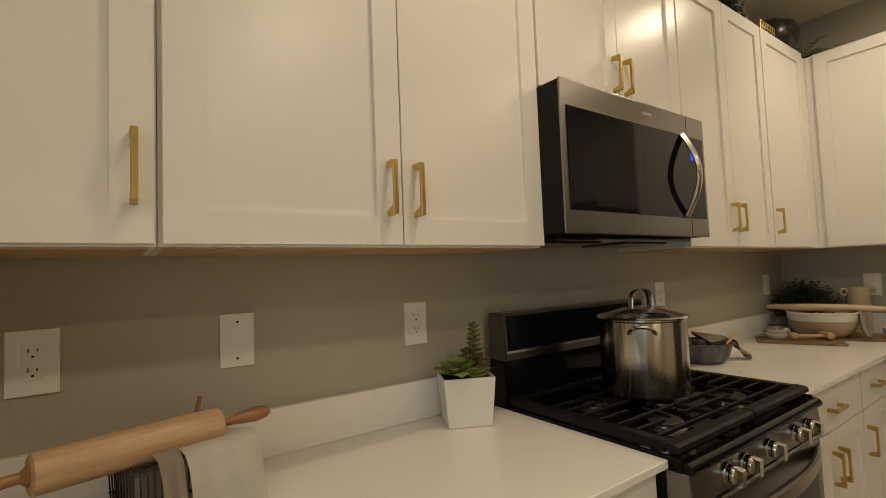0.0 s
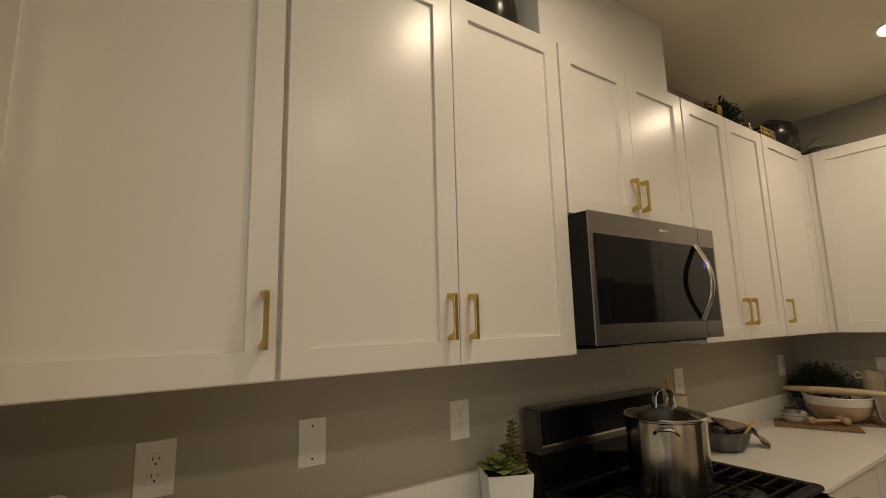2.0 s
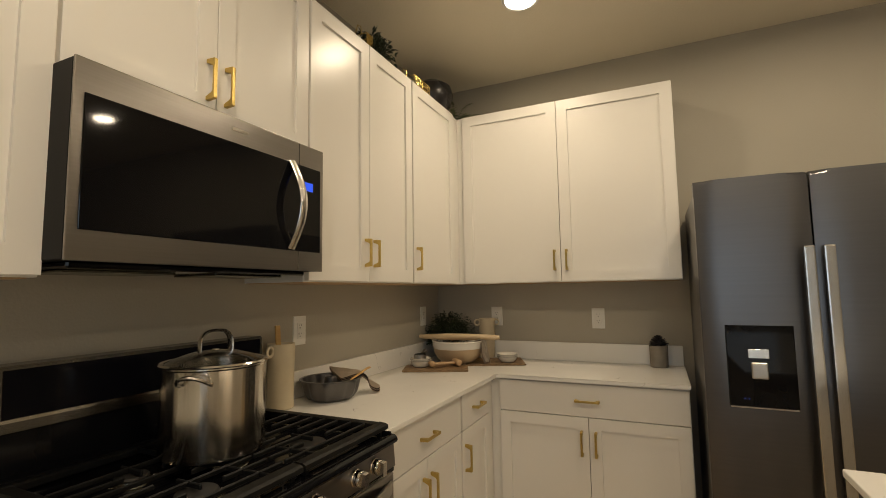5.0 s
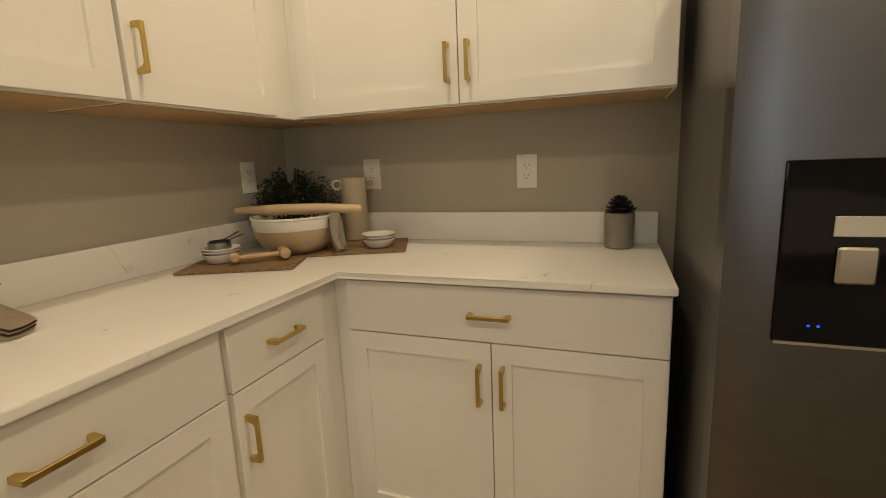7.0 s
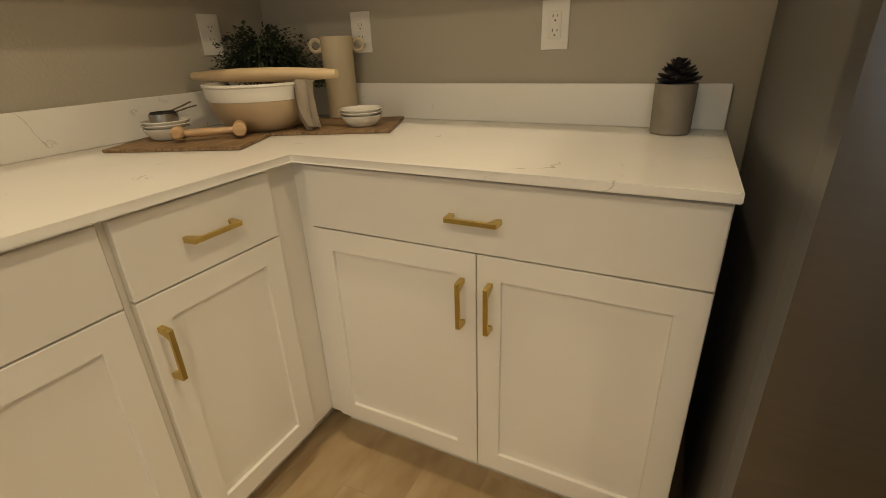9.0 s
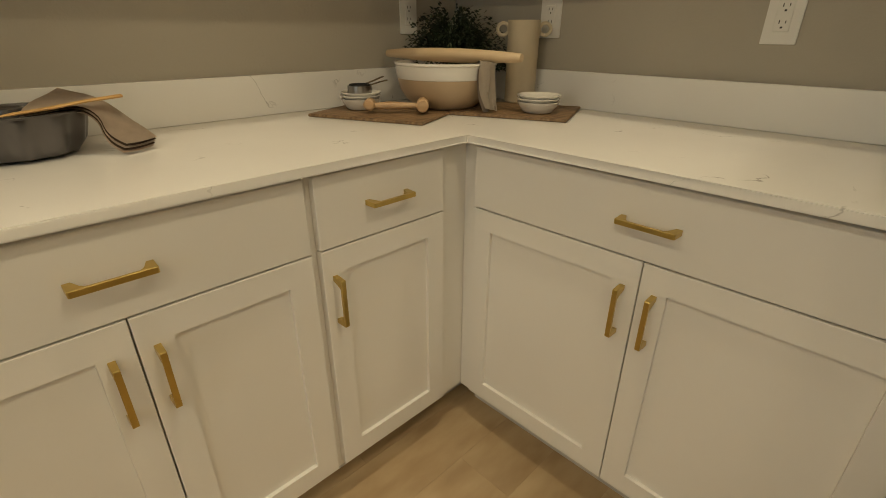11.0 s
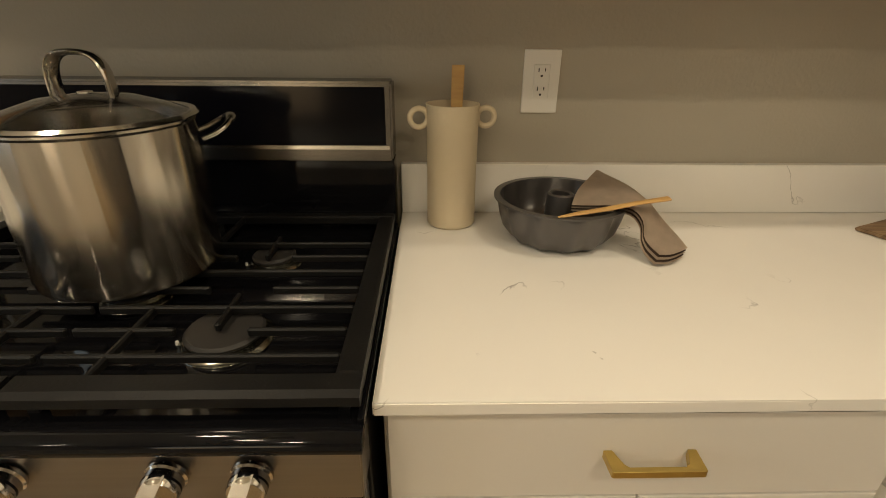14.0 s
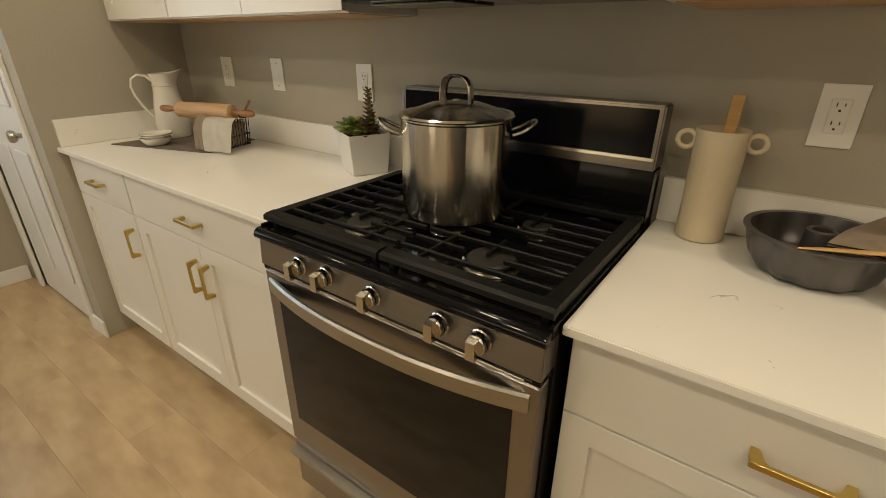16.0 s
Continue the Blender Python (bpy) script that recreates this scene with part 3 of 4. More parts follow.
        part("pointer_mark", box(kx - 0.0008, kx + 0.0008, -0.6525, -0.651, 0.889, 0.894), PLASTIC, r)
    # grates: two halves of heavy cast bars, their bars in line
    z0, z1 = 0.938, 0.9500
    ys = [-0.565 + 0.0517 * i for i in range(7)]
    for s in (-1, 1):
        bm = bmesh.new()
        a, b, e = (0.004, 0.344, 0.375) if s > 0 else (-0.004, -0.344, -0.375)
        lo, hi = min(a, e), max(a, e)
        # front rim: flat top falling to a rounded front
        rim = [(-0.600, 0.9500), (-0.623, 0.9485), (-0.6315, 0.944), (-0.6325, 0.933), (-0.626, 0.929), (-0.600, 0.936)]
        f = [bm.verts.new((lo, y, z)) for y, z in rim]
        k = [bm.verts.new((hi, y, z)) for y, z in rim]
        bm.faces.new(f)
        bm.faces.new(k)
        for i in range(6):
            j = (i + 1) % 6
            bm.faces.new((f[i], f[j], k[j], k[i]))
        box(min(b, e), max(b, e), -0.5995, -0.130, 0.926, 0.9497, 0.005, bm=bm, seg=2)
        box(lo, hi, -0.1295, -0.105, 0.930, 0.9497, 0.004, bm=bm)
        for i, yy in enumerate(ys):
            if i % 2 == 0:
                box(min(a, b), max(a, b), yy - 0.0038, yy + 0.0038, z0, z1, 0.0022, bm=bm)
            else:
                box(min(s * 0.219, b), max(s * 0.219, b), yy - 0.0038, yy + 0.0038, z0, z1, 0.0022, bm=bm)
                box(min(a, s * 0.130), max(a, s * 0.130), yy - 0.0038, yy + 0.0038, z0, z1, 0.0022, bm=bm)
        for y0, y1 in ((-0.600, -0.462), (-0.258, -0.128)):
            box(s * 0.0765 - 0.0038, s * 0.0765 + 0.0038, y0, y1, z0 - 0.001, z1 - 0.0006, 0.0022, bm=bm)
        for y0, y1 in ((-0.505, -0.425), (-0.305, -0.225)):
            box(s * 0.177 - 0.0038, s * 0.177 + 0.0038, y0, y1, z0 - 0.001, z1 - 0.0006, 0.0022, bm=bm)
        for fx in (lo + 0.02, hi - 0.02):
            for fy in (-0.612, -0.118):
                box(fx - 0.006, fx + 0.006, fy - 0.006, fy + 0.006, 0.9142, 0.934, bm=bm)
        part("grate", bm, IRON, r, "black cast-iron burner grate")
    for bx, by, rad in ((-0.174, -0.487, 0.044), (0.178, -0.487, 0.050), (-0.174, -0.262, 0.036), (0.174, -0.262, 0.036), (0.0, -0.375, 0.042)):
        burner = part("burner_base", lathe([(0, 0), (rad + 0.011, 0), (rad + 0.009, 0.003), (rad + 0.004, 0.005), (rad + 0.002, 0.011), (0, 0.011)], 32, centre=(bx, by, 0.9142)), BURNER, r, "bare metal burner ring", True)
        part("burner_cap", lathe([(0, 0), (rad, 0), (rad + 0.001, 0.004), (rad - 0.003, 0.008), (0, 0.0085)], 32, centre=(bx, by, 0.9254)), CAP, burner, "black burner cap", True)
        part("igniter", lathe([(0, 0), (0.0024, 0), (0.0020, 0.005), (0, 0.006)], 10, centre=(bx + (rad + 0.010) * (1 if bx < 0 else -1), by - 0.012, 0.9145)), PLASTIC, burner, "white ceramic igniter", True)
    return r


gas_range()


# ---- microwave ----
def microwave():
    o = thing("microwave", pose(0.373, 0, 1.425), "over-the-range microwave in brushed grey steel with black glass", "microwave")
    w, h, f = 0.378, 0.414, -0.384
    part("body", box(-w, w, f + 0.0065, -0.002, 0.002, h - 0.002, 0.002), DARK_PLASTIC, o)
    bm = box(-w, w, f, f + 0.006, 0.0, h, 0.0025, seg=2)
    part("front_frame", bm, STEEL_H, o, "brushed steel microwave front")
    part("door_glass", box(-w + 0.020, w - 0.016, f - 0.003, f + 0.001, 0.062, 0.342, 0.0012), BLACK_GLASS, o, "black microwave door glass")
    part("door_seam", box(w - 0.118, w - 0.1155, f - 0.0006, f + 0.001, 0.002, h - 0.002), SLOT, o)
    part("display", box(w - 0.105, w - 0.055, f - 0.0045, f - 0.0025, 0.262, 0.290), BLUE_GLOW, o, "glowing blue clock display")
    part("badge", box(0.0, 0.055, f - 0.0015, f + 0.001, 0.376, 0.386, 0.001), SATIN, o, "small oval maker's badge")
    hx = w - 0.150
    pts = [(hx + 0.0, f - 0.004 - 0.048 * math.sin(math.pi * i / 14), 0.068 + 0.275 * i / 14) for i in range(15)]
    part("handle", tube(pts, 0.013, 12, flat=(1.15, 0.55)), SATIN, o, "bowed polished steel handle", True)
    part("underside_vent", box(-w + 0.03, w - 0.03, f + 0.05, -0.03, -0.012, 0.003, 0.004), ENAMEL, o, "black vented underside")
    for s in (-1, 1):
        part("grease_filter", box(s * 0.19 - 0.13, s * 0.19 + 0.13, -0.26, -0.08, -0.017, -0.0125, 0.001), BURNER, o, "mesh grease filter")
    return o


microwave()


# ---- refrigerator ----
def refrigerator():
    f = thing("refrigerator", pose(XR - 0.02, -1.563, 0, 0, 0, -90), "side-by-side stainless refrigerator with a water dispenser", "refrigerator")
    wd, dp, h = 0.920, 0.782, 1.789
    part("body", box(0.004, wd - 0.004, -dp + 0.085, 0, 0.03, h - 0.03, 0.004), material("fridge_side_paint", (0.12, 0.115, 0.11), rough=0.4, var=0.05, metal=0.3), f, "dark grey refrigerator cabinet")
    split = 0.388
    for name, x0, x1 in (("freezer_door", 0.0, split - 0.003), ("fridge_door", split + 0.003, wd)):
        bm = bmesh.new()
        n = 10
        # slightly bowed door front
        front, back = [], []
        for i in range(n + 1):
            u = i / n
            x = x0 + (x1 - x0) * u
            y = -dp - 0.006 * (1 - (2 * u - 1) ** 4)
            front.append((x, y))
        outline = [(x0, -dp + 0.075)] + [(x0, -dp + 0.006)] + front[1:-1] + [(x1, -dp + 0.006), (x1, -dp + 0.075)]
        bm = slab(outline, 0.09, h)
        es = [e for e in bm.edges if all(v.co.z > h - 0.001 for v in e.verts) and all(v.co.y < -dp + 0.02 for v in e.verts)]
        bmesh.ops.bevel(bm, geom=es, offset=0.014, segments=4, affect="EDGES")
        d = part(name, bm, FRIDGE_STEEL, f, "brushed stainless refrigerator door", True)
        hx = (split - 0.030) if x0 == 0 else (split + 0.030)
        part("handle", box(hx - 0.017, hx + 0.017, -dp - 0.062, -dp - 0.044, 0.55, 1.50, 0.005, seg=2), SATIN, d, "flat satin steel bar handle")
        for hz in (0.60, 1.45):
            part("handle_mount", box(hx - 0.009, hx + 0.009, -dp - 0.046, -dp, hz - 0.015, hz + 0.015, 0.003), SATIN, d)
        if x0 == 0:
            bm = box(0.078, 0.302, -dp - 0.0095, -dp + 0.001, 0.893, 1.203, 0.004, seg=2)
            part("dispenser", bm, ENAMEL, d, "black water and ice dispenser panel")
            part("dispenser_pad", box(0.150, 0.218, -dp - 0.012, -dp - 0.009, 1.078, 1.112, 0.001), SATIN, d, "grey dispenser control pad")
            part("dispenser_paddle", box(0.157, 0.212, -dp - 0.018, -dp - 0.009, 1.000, 1.062, 0.004), NICKEL, d, "metal dispenser paddle")
            part("dispenser_trim", box(0.081, 0.299, -dp - 0.012, -dp - 0.009, 0.889, 0.8945), SATIN, d)
            for lx in (0.128, 0.142):
                part("indicator_light", box(lx, lx + 0.004, -dp - 0.0105, -dp - 0.009, 0.922, 0.926), BLUE_GLOW, d)
    part("base_grille", box(0.01, wd - 0.01, -dp + 0.06, -dp + 0.08, 0.0, 0.085), DARK_PLASTIC, f)
    return f


refrigerator()


# ---- outlets and cover plates ----
def outlet(m, label, blank=False, wide=0.074, tall=0.122):
    o = thing("wall_outlet" if not blank else "cover_plate", m, label, "outlet", "wall plates")
    part("plate", box(-wide / 2, wide / 2, -0.006, 0, -tall / 2, tall / 2, 0.002, seg=2), PLASTIC, o)
    if blank:
        for z in (-0.042, 0.042):
            part("screw", lathe([(0, 0), (0.003, 0), (0.003, 0.0008), (0, 0.001)], 10, centre=(0, 0, 0)), SLOT, o).matrix_local = pose(0, -0.006, z, 90)
        return o
    part("socket_face", box(-0.0165, 0.0165, -0.0078, -0.005, -0.0335, 0.0335, 0.001), PLASTIC, o)
    bm = bmesh.new()
    for z in (-0.018, 0.018):
        box(-0.0075, -0.0055, -0.0082, -0.007, z + 0.001, z + 0.009, bm=bm)
        box(0.0055, 0.0075, -0.0082, -0.007, z + 0.002, z + 0.008, bm=bm)
        box(-0.0022, 0.0022, -0.0082, -0.007, z - 0.0085, z - 0.0045, bm=bm)
    part("slots", bm, SLOT, o)
    return o


OW = "white duplex outlet on the wall above the "
outlet(pose(-1.084, 0, 1.195), OW + "rolling pin", wide=0.080)
outlet(pose(-0.725, 0, 1.197), "blank white cover plate on the greige wall", blank=True)
outlet(pose(-0.238, 0, 1.191), OW + "potted succulent")
outlet(pose(1.066, 0, 1.195), OW + "fluted cake pan")
outlet(pose(2.221, 0, 1.193), OW + "green plant")
outlet(pose(XR, -0.430, 1.184, 0, 0, -90), OW + "tall pitcher")
outlet(pose(XR, -1.070, 1.176, 0, 0, -90), OW + "bare counter")

# ---- recessed lights ----
for cx in CAN_X:
    for cy in CAN_Y:
        if (cx, cy) == (CAN_X[0], CAN_Y[0]):
            continue
        o = thing("recessed_light", pose(cx, cy, CEIL), "white-trimmed recessed ceiling light, switched on", "light", "ceiling lights")
        part("trim_ring", lathe([(0.074, 0), (0.092, 0), (0.090, -0.006), (0.076, -0.008), (0.074, 0)], 36), TRIM, o, "", True)
        part("lens", lathe([(0, -0.003), (0.074, -0.003), (0.074, -0.001), (0, -0.001)], 36), GLOW, o, "glowing warm white lens")


# ---- things on the range and counters ----
def cloth(name, rows, mat, parent=None, thick=0.0025, label="", subdivide=2):
    """A sheet through a grid of points, thickened."""
    n, m = len(rows), len(rows[0])
    P = np.array(rows, float)

    def fine(a, k):
        idx = np.linspace(0, a.shape[0] - 1, (a.shape[0] - 1) * k + 1)
        out = []
        for t in idx:
            i = min(int(t), a.shape[0] - 2)
            u = t - i
            p0, p1, p2, p3 = a[max(i - 1, 0)], a[i], a[i + 1], a[min(i + 2, a.shape[0] - 1)]
            out.append(0.5 * (2 * p1 + (p2 - p0) * u + (2 * p0 - 5 * p1 + 4 * p2 - p3) * u * u + (3 * p1 - p0 - 3 * p2 + p3) * u ** 3))
        return np.array(out)

    P = fine(P, subdivide)
    P = np.swapaxes(fine(np.swapaxes(P, 0, 1), subdivide), 0, 1)
    bm = bmesh.new()
    vs = [[bm.verts.new(p) for p in row] for row in P]
    for i in range(len(vs) - 1):
        for j in range(len(vs[0]) - 1):
            bm.faces.new((vs[i][j], vs[i][j + 1], vs[i + 1][j + 1], vs[i + 1][j]))
    bmesh.ops.solidify(bm, geom=list(bm.faces), thickness=thick)
    return part(name, bm, mat, parent, label, True)


def stockpot():
    o = thing("stockpot", pose(0.378, -0.338, 0.9505), "polished stainless stockpot with a glass lid, on the range", "pot")
    R, H = 0.126, 0.222
    # a drawn wall is never quite round
    ripple = lambda a, z: 0.0030 * math.cos(11 * a + 1) + 0.0018 * math.cos(23 * a) + 0.0008 * math.cos(41 * a + 2) if 0.006 < z < H - 0.003 else 0
    part("pot_body", lathe([(0, 0), (R - 0.012, 0), (R - 0.003, 0.004), (R, 0.012), (R, H - 0.004), (R + 0.004, H), (R + 0.004, H + 0.003), (R - 0.002, H + 0.003), (R - 0.003, 0.014), (0, 0.01)], 192, wobble=ripple), POT_STEEL, o, "", True)
    l = part("lid", lathe([(0.010, H + 0.036), (0.055, H + 0.031), (0.095, H + 0.019), (R - 0.004, H + 0.0075), (R - 0.004, H + 0.0035), (0.095, H + 0.015), (0.055, H + 0.027), (0.010, H + 0.032)], 48), GLASS, o, "domed clear glass lid", True)
    l.visible_shadow = False
    part("lid_rim", lathe([(R - 0.005, H + 0.0035), (R + 0.005, H + 0.0035), (R + 0.007, H + 0.006), (R + 0.003, H + 0.010), (R - 0.006, H + 0.009), (R - 0.005, H + 0.0035)], 64), POLISHED, l, "", True)
    d = Vector((0.85, 0.53, 0)).normalized()
    across = Vector((0.985, -0.174, 0))
    pts = [tuple(across * (0.043 * math.copysign(abs(math.cos(a)) ** 0.7, math.cos(a))) + Vector((0, 0, H + 0.030 + 0.057 * math.sin(a) ** 0.55))) for a in [math.pi * i / 16 for i in range(17)]]
    part("lid_handle", tube(pts, 0.0066, 12, flat=(1.7, 0.6)), POLISHED, l, "arched steel lid handle", True)
    part("lid_post", lathe([(0, H + 0.03), (0.011, H + 0.032), (0.009, H + 0.038), (0, H + 0.039)], 18), POLISHED, l, "", True)
    for s in (-1, 1):
        c = d * s * R
        side = Vector((-d.y, d.x, 0))
        pts = []
        for i in range(13):
            a = math.pi * i / 12
            pts.append(tuple(c + d * s * (0.050 * math.sin(a) ** 0.7) + side * (0.036 * math.cos(a)) + Vector((0, 0, H - 0.034 + 0.026 * math.sin(a)))))
        sh = part("side_handle", tube(pts, 0.0045, 10), POLISHED, o, "steel wire loop handle", True)
        part("grip", tube(pts[4:9], [0.006, 0.008, 0.0085, 0.008, 0.006], 12, flat=(1.0, 0.7)), SATIN, sh, "satin steel grip", True)
    return o


stockpot()


def succulent(parent, x, y, z, r, n, mat, seed, tall=0.03, name="leaf"):
    rnd = random.Random(seed)
    for k in range(n):
        a = k * 2.399 + rnd.uniform(-0.2, 0.2)
        lvl = k / n
        rr = r * (1 - 0.75 * lvl)
        tilt = 0.35 + 1.0 * lvl
        w = rr * 0.30 + 0.003
        bm = bmesh.new()
        pts = [(0, 0), (0.35, 0.75), (0.7, 1.0), (0.92, 0.6), (1.0, 0.0)]
        L = []
        for t, ww in pts:
            dx = rr * t
            h = dx * math.tan(min(tilt, 1.3) * 0.55) + lvl * tall
            L.append([(dx, -w * ww, h + 0.002), (dx, 0, h - w * 0.35 * ww), (dx, w * ww, h + 0.002), (dx, 0, h + w * 0.30 * ww)])
        rows = [[bm.verts.new(p) for p in ring] for ring in L]
        for p, q in zip(rows, rows[1:]):
            for i in range(4):
                bm.faces.new((p[i], p[(i + 1) % 4], q[(i + 1) % 4], q[i]))
        bmesh.ops.remove_doubles(bm, verts=bm.verts, dist=0.0002)
        bmesh.ops.transform(bm, matrix=Matrix.Translation((x, y, z)) @ Matrix.Rotation(a, 4, "Z"), verts=bm.verts)
        part(name, bm, mat, parent, "", True)


def planter():
    o = thing("potted_succulents", pose(-0.150, -0.116, COUNTER + 0.001, 0, 0, -26), "square white tapered planter with green and bronze succulents", "plant")
    bm = bmesh.new()
    rings = []
    for s, z in ((0.060, 0.0), (0.071, 0.132), (0.067, 0.132), (0.064, 0.118)):
        rings.append([bm.verts.new((sx * s, sy * s, z)) for sx, sy in ((-1, -1), (1, -1), (1, 1), (-1, 1))])
    for p, q in zip(rings, rings[1:]):
        for i in range(4):
            bm.faces.new((p[i], p[(i + 1) % 4], q[(i + 1) % 4], q[i]))
    bm.faces.new(rings[0])
    bm.faces.new(rings[-1])
    bmesh.ops.bevel(bm, geom=[e for e in bm.edges if e.calc_length() > 0.05], offset=0.0015, segments=2, affect="EDGES")
    part("pot", bm, material("matt_white_ceramic", (0.76, 0.74, 0.70), rough=0.45, var=0.02), o, "square white tapered ceramic pot")
    part("soil", box(-0.063, 0.063, -0.063, 0.063, 0.112, 0.121), SOIL, o)
    succulent(o, -0.024, -0.020, 0.128, 0.080, 20, LEAF_GREEN, 3, 0.030)
    succulent(o, -0.034, 0.028, 0.125, 0.055, 14, LEAF_GREEN, 8, 0.02)
    succulent(o, 0.012, -0.035, 0.125, 0.040, 14, LEAF_GREEN, 9, 0.02)
    for i, (sx, sy, hh) in enumerate(((0.028, 0.014, 0.150), (0.005, 0.032, 0.075), (0.040, -0.012, 0.060))):
        part("stem", tube([(sx, sy, 0.12), (sx + 0.004, sy, 0.12 + hh)], 0.003, 6), LEAF_RED, o)
        k = int(hh / 0.013)
        for j in range(k):
            succulent(o, sx + 0.004 * j / k, sy, 0.122 + hh * j / k, 0.036 * (1 - 0.5 * j / k), 6, LEAF_RED if (i + j) % 3 else LEAF_GREEN, 20 + i * 30 + j, 0.012)
    return o


planter()


def handled_vase(m, label, mat, h=0.25, r=0.050, ears=(-1, 1), category="vase", name="utensil_crock"):
    o = thing(name, m, label, category)
    part("vessel", lathe([(0, 0), (r - 0.004, 0), (r, 0.004), (r * 0.99, h * 0.4), (r * 1.02, h * 0.97), (r * 1.045, h), (r * 0.98, h), (r * 0.94, h * 0.95), (r * 0.9, 0.02), (0, 0.015)], 48), mat, o, "", True)
    for s in ears:
        c = (s * (r * 1.0 + 0.016), 0, h - 0.026)
        part("ear_handle", tube(arc(c, 0.0175, 0, 345, 23), 0.0055, 10, closed=True), mat, o, "small ring handle", True)
    return o


crock = handled_vase(pose(0.884, -0.078, COUNTER + 0.001, 0, 0, 8), "tall cream stoneware crock with ring handles", CREAM, h=0.244)
sp = thing("wooden_spoon", pose(0.886, -0.080, COUNTER + 0.02), "yellow bamboo spoon standing in the cream crock", "spoon")
bm = box(-0.0125, 0.0125, -0.0035, 0.0035, 0.0, 0.292, 0.003, seg=2)
for v in bm.verts:
    v.co.x *= 0.72 + 0.28 * min(1, max(0, (v.co.z - 0.10) / 0.15))
    v.co.y += 0.115 * v.co.z
    v.co.x += 0.03 * v.co.z
part("handle", bm, WOOD_YELLOW, sp, "flat bamboo handle")


def cake_pan():
    o = thing("bundt_pan", pose(1.092, -0.153, COUNTER + 0.001) @ Matrix.Diagonal((0.955, 0.955, 1, 1)), "dark grey fluted bundt pan with a centre tube", "pan")
    flute = lambda a, z: 0.034 * math.cos(12 * a) if 0.004 < z < 0.074 else 0
    part("pan_shell", lathe([(0.026, 0.002), (0.060, 0.0), (0.095, 0.006), (0.110, 0.025), (0.118, 0.050), (0.123, 0.073), (0.124, 0.080), (0.134, 0.081), (0.134, 0.0845), (0.121, 0.0845),
                             (0.115, 0.050), (0.106, 0.026), (0.090, 0.010), (0.060, 0.005), (0.030, 0.008), (0.026, 0.002)], 96, wobble=flute), NONSTICK, o, "", True)
    part("centre_tube", lathe([(0.034, 0.005), (0.029, 0.05), (0.026, 0.088), (0.022, 0.091), (0.018, 0.088), (0.020, 0.02)], 40), NONSTICK, o, "", True)
    return o


cake_pan()
bz = COUNTER + 0.001
nap = thing("folded_napkin", pose(0, 0, 0), "taupe linen napkin with dark stripes, draped over the pan rim", "napkin")
rows = [
    [(1.100, -0.200, 0.987), (1.125, -0.150, 0.999), (1.160, -0.100, 1.011), (1.185, -0.070, 1.018)],
    [(1.130, -0.215, 0.990), (1.155, -0.170, 1.001), (1.182, -0.120, 1.008), (1.207, -0.098, 1.009)],
    [(1.165, -0.232, 0.994), (1.185, -0.195, 1.000), (1.207, -0.155, 1.004), (1.224, -0.132, 1.003)],
    [(1.195, -0.246, 0.995), (1.211, -0.215, 0.999), (1.227, -0.185, 1.000), (1.240, -0.165, 0.997)],
    [(1.213, -0.254, 0.980), (1.229, -0.230, 0.985), (1.246, -0.205, 0.986), (1.258, -0.190, 0.983)],
    [(1.218, -0.258, 0.955), (1.238, -0.244, 0.958), (1.260, -0.226, 0.961), (1.277, -0.212, 0.961)],
    [(1.227, -0.266, 0.932), (1.249, -0.260, 0.934), (1.273, -0.248, 0.936), (1.291, -0.236, 0.938)],
    [(1.240, -0.283, 0.9215), (1.261, -0.282, 0.9215), (1.283, -0.271, 0.9220), (1.302, -0.258, 0.9230)],
]
NAPKIN = material("taupe_napkin", (0.54, 0.44, 0.34), rough=0.9, var=0.08, scale=40, bump=0.0005, bump_scale=500)
LINEN_DARK = material("dark_linen_hem", (0.075, 0.05, 0.035), rough=0.9, var=0.1)
for k in range(5):
    rr = []
    for u, row in enumerate(rows):
        f = 0.0009 * u * (4 - k) / 4
        rr.append([(x - 1.6 * f, y - 1.2 * f, z + 0.002 + 0.0027 * k + (0.004 * math.sin(2.1 * i + u) * (0.5 if u < 2 else 1) if u < 6 else 0.001 * k)) for i, (x, y, z) in enumerate(row)])
    cloth("napkin_layer", rr, LINEN_DARK if k % 2 else NAPKIN, nap, -0.0006 if k % 2 else -0.0022, subdivide=3)
st = thing("wooden_stick", pose(0, 0, 0), "yellow bamboo spreader lying across the cake pan rim", "utensil")
part("shaft", tube([(1.056, -0.277, 1.006), (1.09, -0.269, 1.009), (1.15, -0.254, 1.013), (1.20, -0.242, 1.0185), (1.264, -0.227, 1.022)], [0.002, 0.0045, 0.0055, 0.005, 0.006], 10, flat=(1.4, 0.6)), WOOD_YELLOW, st, "", True)


# ---- corner group on two wooden boards ----
def board(corners, label):
    o = part("serving_board", slab(corners, COUNTER + 0.001, COUNTER + 0.009, 0.002), WOOD_BOARD)
    return tagged(o, label, "board", "wooden boards")


board([(1.727, -0.125), (1.868, -0.458), (2.058, -0.376), (1.915, -0.045)], "dark brown wooden serving board under the mould and saucers")
board([(2.040, -0.372), (2.178, -0.694), (2.430, -0.590), (2.290, -0.262)], "dark brown wooden serving board under the bowl and pitcher")
BT = COUNTER + 0.0095


